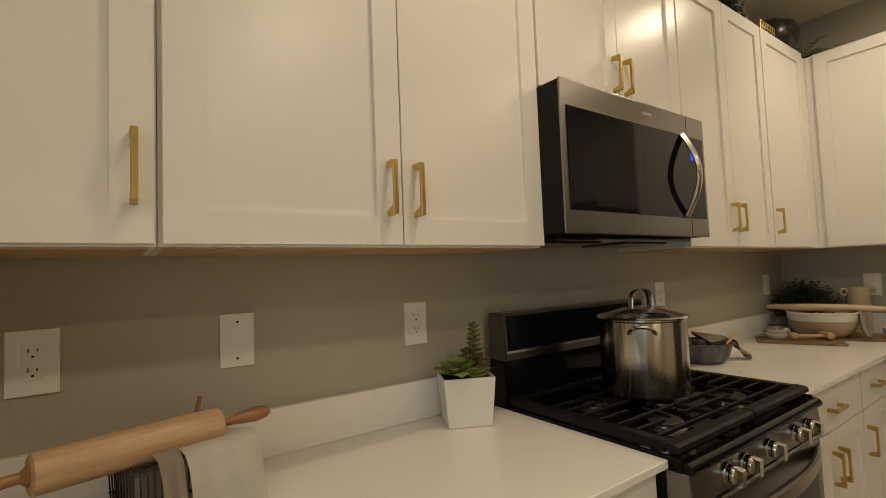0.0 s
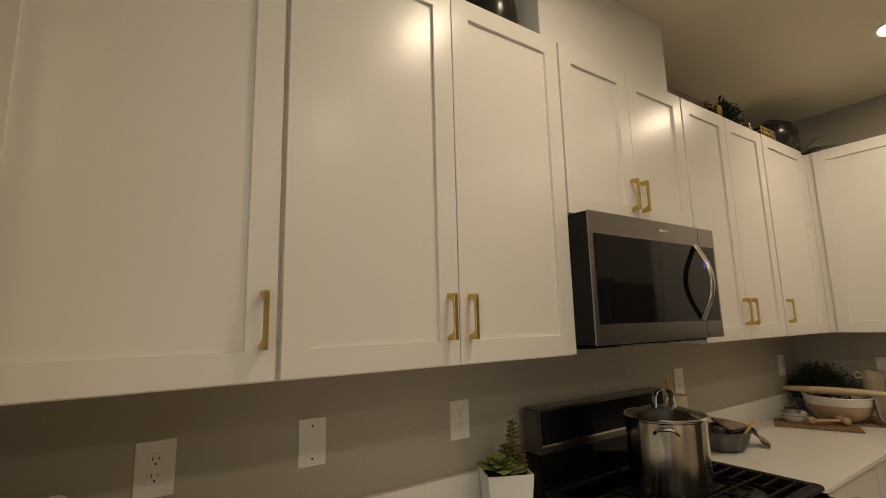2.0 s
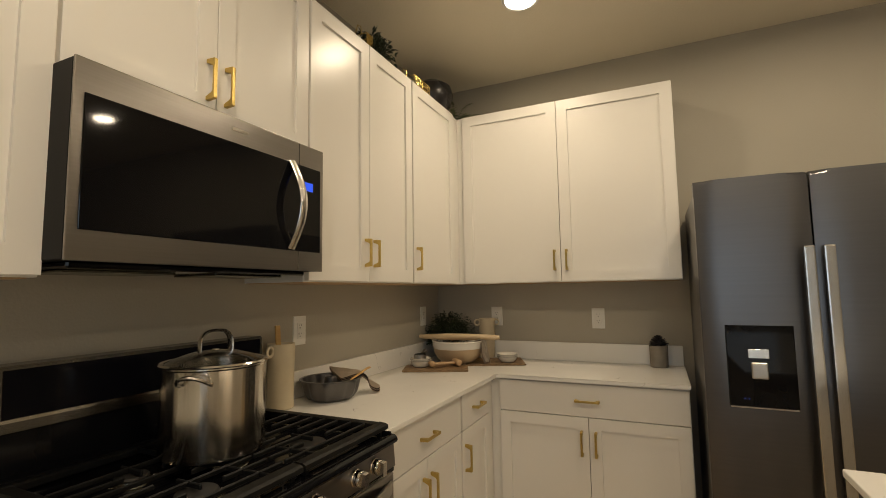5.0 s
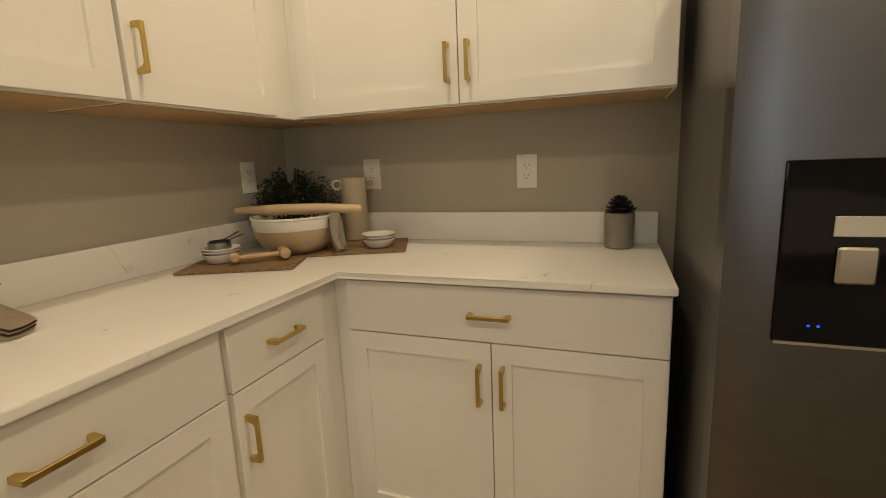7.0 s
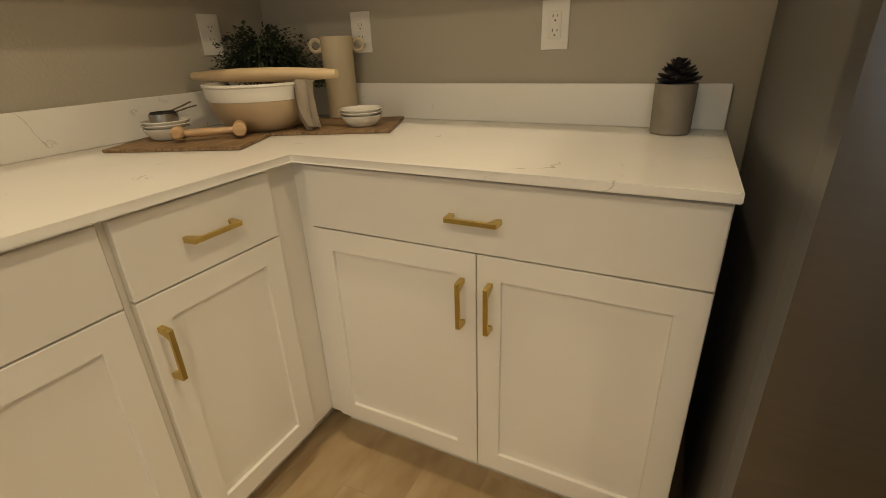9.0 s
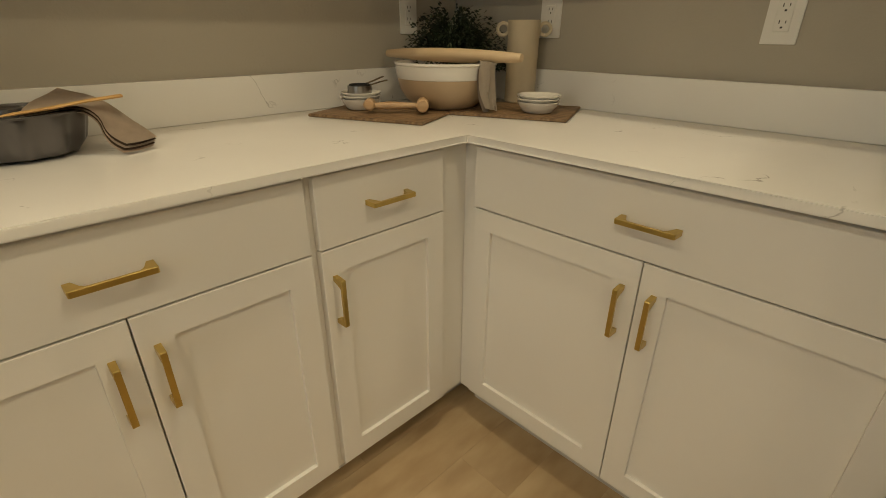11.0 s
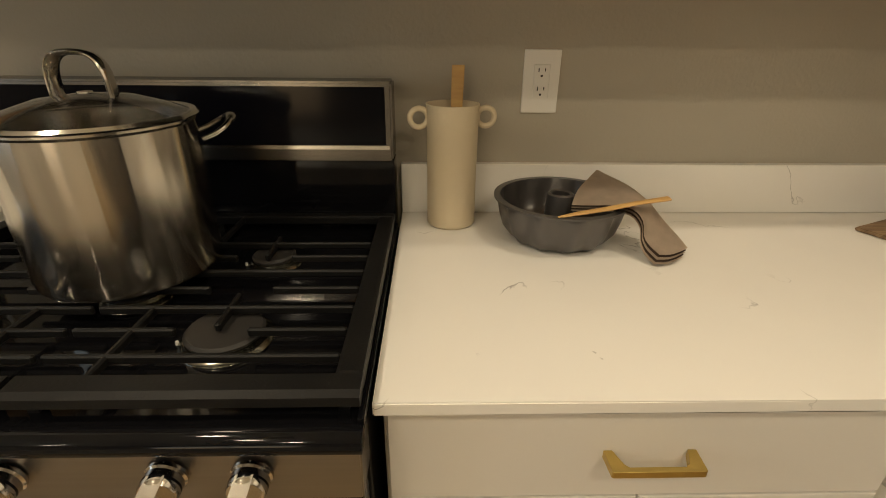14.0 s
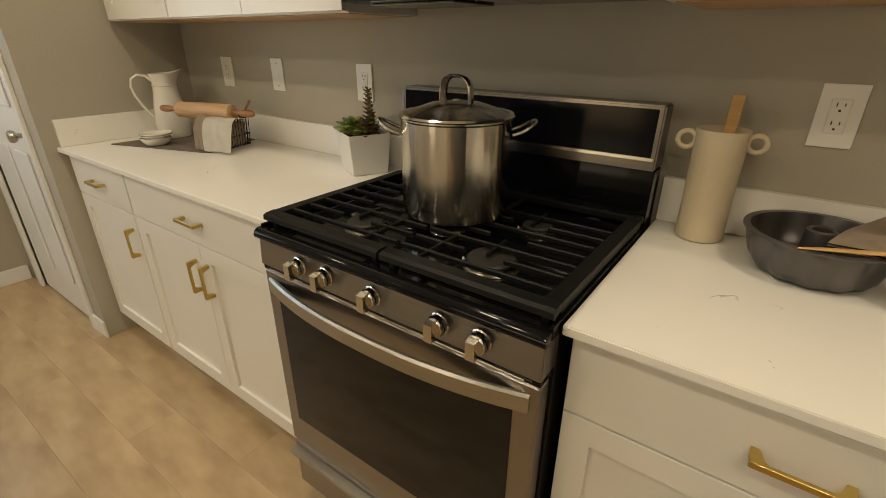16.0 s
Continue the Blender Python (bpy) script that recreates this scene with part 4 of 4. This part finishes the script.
def mixing_bowl():
    o = thing("mixing_bowl", pose(2.120, -0.290, BT), "large tan stoneware mixing bowl with a white glazed band", "bowl")
    part("bowl_body", lathe([(0, 0), (0.088, 0), (0.098, 0.006), (0.124, 0.028), (0.142, 0.058), (0.148, 0.086), (0.142, 0.086), (0.130, 0.060), (0.105, 0.032), (0, 0.014)], 64), TAN, o, "unglazed tan bowl wall", True)
    part("glazed_band", lathe([(0.1475, 0.0865), (0.152, 0.100), (0.154, 0.122), (0.158, 0.126), (0.157, 0.132), (0.150, 0.132), (0.148, 0.120), (0.143, 0.0865)], 64), WHITE_GLAZE, o, "white glazed rim band", True)
    return o


mixing_bowl()
pin = thing("french_rolling_pin", pose(2.132, -0.290, BT + 0.132 + 0.0165, 0, 0, -81), "pale maple tapered rolling pin resting across the mixing bowl", "rolling pin")
part("pin", tube([(-0.25 + 0.5 * i / 20, 0, 0) for i in range(21)], [0.011 + 0.0095 * (1 - abs(-1 + i / 10) ** 2.2) for i in range(21)], 20), WOOD_PALE, pin, "", True)
tw = thing("draped_napkin", pose(0, 0, 0), "oat linen napkin hanging over the rim of the mixing bowl", "napkin")
for k in range(2):
    rr = []
    for u, (cx, cy, z) in enumerate(((2.175, -0.36, 1.020), (2.140, -0.425, 1.058), (2.118, -0.452, 1.050), (2.112, -0.462, 1.010), (2.112, -0.468, 0.970), (2.114, -0.478, 0.932))):
        wv = 0.031 - 0.0025 * u
        rr.append([(cx + a * wv * 0.80 + 0.006 * math.sin(5 * a + u), cy - a * wv * 0.45 - 0.006 * k + 0.005 * math.cos(4 * a + u), z + 0.004 * k - 0.008 * a * (k - 0.5)) for a in (-1, -0.5, 0, 0.5, 1)])
    cloth("napkin_layer", rr, LINEN if k == 0 else LINEN_PALE, tw, 0.003, subdivide=3)
handled_vase(pose(2.378, -0.385, BT, 0, 0, -50), "tall cream stoneware pitcher with one ring handle", CREAM, h=0.248, r=0.050, ears=(-1, 1), category="pitcher", name="stoneware_pitcher")


def saucer_stack(x, y, z, label, r=0.060, n=3, tilt=0):
    o = thing("saucer_stack", pose(x, y, z), label, "dishes")
    bowl = lathe([(0, 0), (r * 0.6, 0), (r * 0.72, 0.004), (r * 0.90, 0.020), (r * 0.97, 0.029), (r * 0.985, 0.032), (r * 0.93, 0.031), (r * 0.68, 0.008), (0, 0.005)], 48)
    part("small_bowl", bowl, WHITE_GLAZE, o, "", True)
    for i in range(n - 1):
        lip = lambda a, zz: 0.02 * math.cos(16 * a) if zz > 0.01 else 0
        part("saucer", lathe([(0, 0), (r * 0.62, 0), (r * 0.7, 0.003), (r * 0.93, 0.013), (r, 0.0165), (r * 0.995, 0.0185), (r * 0.88, 0.015), (r * 0.62, 0.006), (0, 0.004)], 48, centre=(0.003 * i, 0.002 * i, 0.023 + 0.0085 * i), wobble=lip), WHITE_GLAZE, o, "", True)
    return o


saucer_stack(1.893, -0.155, BT, "stack of small white scalloped saucers under metal measuring cups")
saucer_stack(2.228, -0.565, BT, "stack of small white scalloped saucers on a board", r=0.062)
mc = thing("measuring_cups", pose(1.895, -0.150, BT + 0.041), "nested steel measuring cups on the saucers", "measuring cup")
for i in range(2):
    r = 0.036 - 0.005 * i
    part("cup", lathe([(0, 0.001), (r - 0.003, 0.001), (r, 0.004), (r, 0.026 + 0.004 * i), (r - 0.0015, 0.026 + 0.004 * i), (r - 0.002, 0.006), (0, 0.004)], 32), (STEEL if i == 0 else SLOT), mc, "", True)
    part("cup_handle", tube([(r, 0.002 + i * 0.01, 0.024 + 0.004 * i), (r + 0.04, 0.005 + i * 0.012, 0.030 + 0.006 * i), (r + 0.075, 0.008 + i * 0.014, 0.034 + 0.010 * i)], 0.005, 8, flat=(1.2, 0.4)), POLISHED, mc, "", True)
md = thing("dough_press", pose(1.918, -0.292, BT + 0.0205, 0, 0, -43), "turned pale wooden pastry press lying on the board", "utensil")
part("shaft", tube([(x, 0, 0) for x in (-0.066, -0.05, -0.02, 0.0, 0.02, 0.05, 0.066)], [0.008, 0.009, 0.0115, 0.0105, 0.009, 0.0085, 0.008], 16), WOOD_LIGHT, md, "", True)
part("small_roller", tube([(-0.076, y, 0.004) for y in (-0.020, -0.016, 0.016, 0.020)], [0.011, 0.0160, 0.0160, 0.011], 20), WOOD_LIGHT, md, "", True)
part("large_roller", tube([(0.076, y, 0.003) for y in (-0.038, -0.035, 0.035, 0.038)], [0.014, 0.0175, 0.0175, 0.014], 20), WOOD_LIGHT, md, "", True)



def bush(name, m, label, r, n, mat, seed, size=0.03, flat=1.0, category="plant", sprigs=True):
    o = thing(name, m, label, category)
    rnd = random.Random(seed)
    bm = bmesh.new()
    for k in range(n):
        a, b = rnd.uniform(0, 2 * math.pi), rnd.uniform(-0.2, 1.4)
        d = r * rnd.uniform(0.25, 1.0) * (1 + 0.2 * math.sin(5 * a))
        c = Vector((d * math.cos(a) * math.cos(b), d * math.sin(a) * math.cos(b), max(0.01, d * math.sin(b) * flat + 0.02)))
        mm = Matrix.Translation(c) @ Euler((rnd.uniform(-1, 1), rnd.uniform(-1, 1), a)).to_matrix().to_4x4()
        s = size * rnd.uniform(0.6, 1.2)
        p = [mm @ Vector(q) for q in ((0, 0, 0), (s * 0.5, -s * 0.22, s * 0.08), (s, 0, -s * 0.06), (s * 0.5, s * 0.22, s * 0.08))]
        v = [bm.verts.new(q) for q in p]
        bm.faces.new((v[0], v[1], v[2]))
        bm.faces.new((v[0], v[2], v[3]))
    part("foliage", bm, mat, o, "many small leaves")
    if sprigs:
        bm = bmesh.new()
        for k in range(14):
            a = k * 2.4
            tube([(0, 0, 0), (0.4 * r * math.cos(a), 0.4 * r * math.sin(a), 0.5 * r * flat), (0.8 * r * math.cos(a), 0.8 * r * math.sin(a), 0.8 * r * flat)], 0.0015, 5, bm=bm)
        part("stems", bm, LEAF_DARK, o)
    return o


bush("leafy_plant", pose(2.285, -0.165, COUNTER + 0.10), "dark green leafy plant behind the mixing bowl", 0.160, 9000, LEAF_DARK, 5, 0.017, 1.0)
pp = thing("plant_pot", pose(2.285, -0.165, COUNTER + 0.001), "small dark pot holding the leafy plant", "pot")
part("pot_wall", lathe([(0, 0), (0.045, 0), (0.056, 0.10), (0.052, 0.10), (0.044, 0.01), (0, 0.01)], 32), GREY_POT, pp, "", True)

cup = thing("small_pot_plant", pose(2.368, -1.392, COUNTER + 0.001), "grey stoneware cup with a black succulent, on the counter", "plant")
part("pot", lathe([(0, 0), (0.042, 0), (0.046, 0.004), (0.0475, 0.117), (0.044, 0.117), (0.043, 0.095), (0, 0.095)], 40), GREY_POT, cup, "", True)
succulent(cup, 0, 0, 0.115, 0.056, 30, BLACK_LEAF, 4, 0.045)

# ---- left counter group ----
pl = part("woven_placemat", slab([(-1.315, -0.455), (-0.83, -0.30), (-0.92, -0.03), (-1.30, -0.10)], COUNTER + 0.001, COUNTER + 0.004), MAT_GREY)
tagged(pl, "dark grey woven placemat on the white counter", "placemat")


def jug():
    o = thing("white_jug", pose(-1.275, -0.200, COUNTER + 0.005, 0, 0, 68) @ Matrix.Scale(1.12, 4), "tall white glazed jug with a looped handle", "pitcher")
    ring = [(0, 0), (0.060, 0), (0.063, 0.006), (0.062, 0.06), (0.055, 0.12), (0.046, 0.17), (0.043, 0.205), (0.046, 0.225), (0.050, 0.240), (0.047, 0.240), (0.040, 0.205), (0.052, 0.10), (0, 0.02)]
    bm = lathe(ring, 48)
    for v in bm.verts:
        if v.co.z > 0.20 and v.co.x > 0.0:
            k = (v.co.z - 0.20) / 0.04
            v.co.x += 0.022 * k * max(0, v.co.x / 0.05) ** 2
            v.co.z += 0.010 * k * max(0, v.co.x / 0.06) ** 2
    part("vessel", bm, WHITE_GLAZE, o, "", True)
    for z in (0.018, 0.196):
        rr = 0.0625 if z < 0.1 else 0.0445
        part("band", tube(arc((0, 0, z), rr, 0, 345, 23, "xy"), 0.0025, 8, closed=True), WHITE_GLAZE, o, "", True)
    pts = [(-0.042, 0, 0.215), (-0.060, 0, 0.232), (-0.085, 0, 0.236), (-0.106, 0, 0.222), (-0.113, 0, 0.195), (-0.106, 0, 0.160), (-0.090, 0, 0.125), (-0.072, 0, 0.095), (-0.060, 0, 0.078)]
    part("handle", tube(pts, 0.0075, 10, flat=(1.2, 0.8)), WHITE_GLAZE, o, "looped white handle", True)
    return o


jug()
saucer_stack(-1.140, -0.345, COUNTER + 0.005, "stack of small white scalloped bowls on the placemat", r=0.062, n=3)


def basket():
    o = thing("wire_basket", pose(-0.888, -0.172, COUNTER + 0.004, 0, 0, 16), "dark wire basket holding cloths under the rolling pin", "basket")
    for z, k in ((0.003, 0.92), (0.045, 0.96), (0.112, 1.0)):
        w, d = 0.066 * k, 0.062 * k
        pts = [(-w, -d, z), (w, -d, z), (w, d, z), (-w, d, z)]
        part("rim_wire", tube(pts, 0.0028, 8, closed=True), BLACK_CERAMIC, o)
    for i in range(13):
        u = -1 + i / 6
        for s in (-1, 1):
            part("side_wire", tube([(u * 0.0605, s * 0.057, 0.003), (u * 0.066, s * 0.062, 0.112)], 0.0015, 6), BLACK_CERAMIC, o)
    for i in range(1, 8):
        u = -1 + i / 4
        for s in (-1, 1):
            part("side_wire", tube([(s * 0.0605, u * 0.057, 0.003), (s * 0.066, u * 0.062, 0.112)], 0.0015, 6), BLACK_CERAMIC, o)
    part("liner", box(-0.056, 0.056, -0.050, 0.050, 0.006, 0.095, 0.012, seg=3), LINEN, o, "taupe cloth filling the basket", True)
    return o


basket()
rp = thing("rolling_pin", pose(-0.935, -0.225, 1.063, 0, 0, 16), "pale wooden rolling pin with reddish handles, on the basket", "rolling pin")
part("barrel", tube([(x, 0, 0) for x in (-0.130, -0.127, -0.06, 0, 0.07, 0.143, 0.146)], [0.027, 0.031, 0.0315, 0.0315, 0.0315, 0.031, 0.027], 32), WOOD_LIGHT, rp, "smooth pale beech barrel", True)
for s in (-1, 1):
    part("handle", tube([(s * x + (0.016 if s < 0 else 0), 0, 0) for x in (0.1465, 0.150, 0.156, 0.172, 0.195, 0.220, 0.240, 0.248, 0.251)], [0.017, 0.014, 0.008, 0.0085, 0.012, 0.0145, 0.012, 0.007, 0.002], 20), WOOD_HANDLE, rp, "turned reddish handle", True)
ct2 = thing("folded_towel", pose(-0.905, -0.188, COUNTER + 0.004, 0, 0, 16), "cream cotton towel hanging over the basket front", "towel")
for k, (x0, x1, mat2) in enumerate(((0.020, 0.152, TOWEL_WHITE), (-0.022, 0.018, LINEN_PALE))):
    rr = []
    for y, z in ((0.02, 0.112), (-0.03, 0.122), (-0.068, 0.128), (-0.092, 0.116), (-0.106, 0.085), (-0.114, 0.045), (-0.121, 0.004)):
        rr.append([(x0 + (x1 - x0) * u, y - 0.007 * math.sin(9 * u + 20 * z), z + 0.004 * k) for u in (0, 0.2, 0.4, 0.6, 0.8, 1)])
    cloth("towel_layer", rr, mat2, ct2, 0.005, subdivide=3)
wsn = thing("brown_spoon", pose(0, 0, 0), "thin brown wooden spoon handle sticking out of the basket", "spoon")
part("shaft", tube([(-0.86, -0.17, 0.96), (-0.83, -0.12, 1.05), (-0.815, -0.09, 1.10)], 0.0045, 8), WOOD_HANDLE, wsn, "", True)

# ---- decoration on top of the wall cabinets ----
TOP = UP_Z1 + 0.001
def plump(profile, x, y, label, name, mat, category):
    o = thing(name, pose(x, y, TOP), label, category)
    part("vessel", lathe(profile, 40), mat, o, "", True)
    return o


plump([(0, 0), (0.07, 0), (0.115, 0.05), (0.130, 0.11), (0.115, 0.165), (0.07, 0.195), (0.035, 0.205), (0.04, 0.21), (0.03, 0.21), (0, 0.19)], 2.02, -0.19, "round glossy black vase on top of the cabinets", "black_vase", BLACK_CERAMIC, "vase")
plump([(0, 0), (0.07, 0), (0.10, 0.06), (0.095, 0.13), (0.05, 0.17), (0.05, 0.19), (0.04, 0.19), (0, 0.16)], -0.185, -0.17, "dark round vase on top of the cabinets beside the duct chase", "black_vase", BLACK_CERAMIC, "vase")


def wire_stand(x, y, w, d, h, label):
    o = thing("gold_wire_basket", pose(x, y, TOP), label, "basket", "wire baskets")
    bm = bmesh.new()
    for z in (0.003, h * 0.6, h):
        tube([(-w, -d, z), (w, -d, z), (w, d, z), (-w, d, z)], 0.0022, 6, closed=True, bm=bm)
    n = 9
    for i in range(n):
        u = -1 + 2 * i / (n - 1)
        for s in (-1, 1):
            tube([(u * w, s * d, 0.003), (u * w, s * d, h)], 0.0018, 6, bm=bm)
    part("wires", bm, BRASS, o, "thin gold wires")
    part("ring_handle", tube([(-w, 0, h), (-w - 0.005, 0, h + 0.035), (-w, 0.02, h + 0.05), (-w + 0.01, 0.04, h + 0.02)], 0.0022, 6), BRASS, o)
    return o


wire_stand(1.70, -0.235, 0.085, 0.05, 0.062, "gold wire basket beside the black vase on the cabinets")
wire_stand(1.215, -0.235, 0.022, 0.03, 0.085, "gold wire basket with dark greenery on the cabinets")
bush("dark_topiary", pose(1.315, -0.20, TOP), "dark green round topiary on top of the cabinets", 0.11, 1800, LEAF_DARK, 11, 0.03, 1.1)


def fern(x, y, label, seed, n=22, reach=0.22):
    o = thing("trailing_fern", pose(x, y, TOP), label, "plant")
    rnd = random.Random(seed)
    for k in range(n):
        a = rnd.uniform(0, 2 * math.pi)
        L = reach * rnd.uniform(0.5, 1.0)
        lift = rnd.uniform(0.3, 0.9)
        bm = bmesh.new()
        pts = [Vector((L * t * math.cos(a), L * t * math.sin(a), 0.02 + L * lift * (t - 0.7 * t * t))) for t in [i / 10 for i in range(11)]]
        tube(pts, 0.0012, 5, bm=bm)
        side = Vector((-math.sin(a), math.cos(a), 0))
        for i in range(1, 11):
            for s in (-1, 1):
                p = pts[i]
                w = 0.034 * (1 - 0.07 * i)
                q = p + side * s * w + Vector((math.cos(a), math.sin(a), 0)) * 0.012
                e = Vector((math.cos(a), math.sin(a), 0)) * 0.005
                v = [bm.verts.new(c) for c in (p - e, q, p + e)]
                bm.faces.new(v)
        part("frond", bm, LEAF_FERN, o)
    return o


fern(2.27, -0.24, "trailing green fern in the corner on top of the cabinets", 31)

# ---- floor planks, last ----
floor = bpy.data.objects["floor"]
PW, PL = 0.178, 1.22
plank_meshes = {}
rnd = random.Random(12)


def plank(x0, x1, y0, y1):
    key = (round(x1 - x0, 3), round(y1 - y0, 3))
    if key not in plank_meshes:
        bm = box(0, x1 - x0, 0, y1 - y0, -0.008, 0.0, 0.0005)
        me = bpy.data.meshes.new("plank")
        bm.to_mesh(me)
        bm.free()
        me.materials.append(FLOORING)
        plank_meshes[key] = me
    ob = new("plank", plank_meshes[key])
    ob.location = (x0, y0, 0)
    ob.parent = floor


row, y = 0, 0.0
while y > BACK_Y:
    y0 = max(y - PW, BACK_Y)
    x = WEST_X - (0.0, 0.41, 0.82, 0.2, 0.61)[row % 5]
    while x < XR:
        a, b = max(x, WEST_X), min(x + PL, XR)
        if b - a > 0.02:
            plank(a, b - 0.0003, y0 + 0.0003, y)
        x += PL
    y = y0
    row += 1
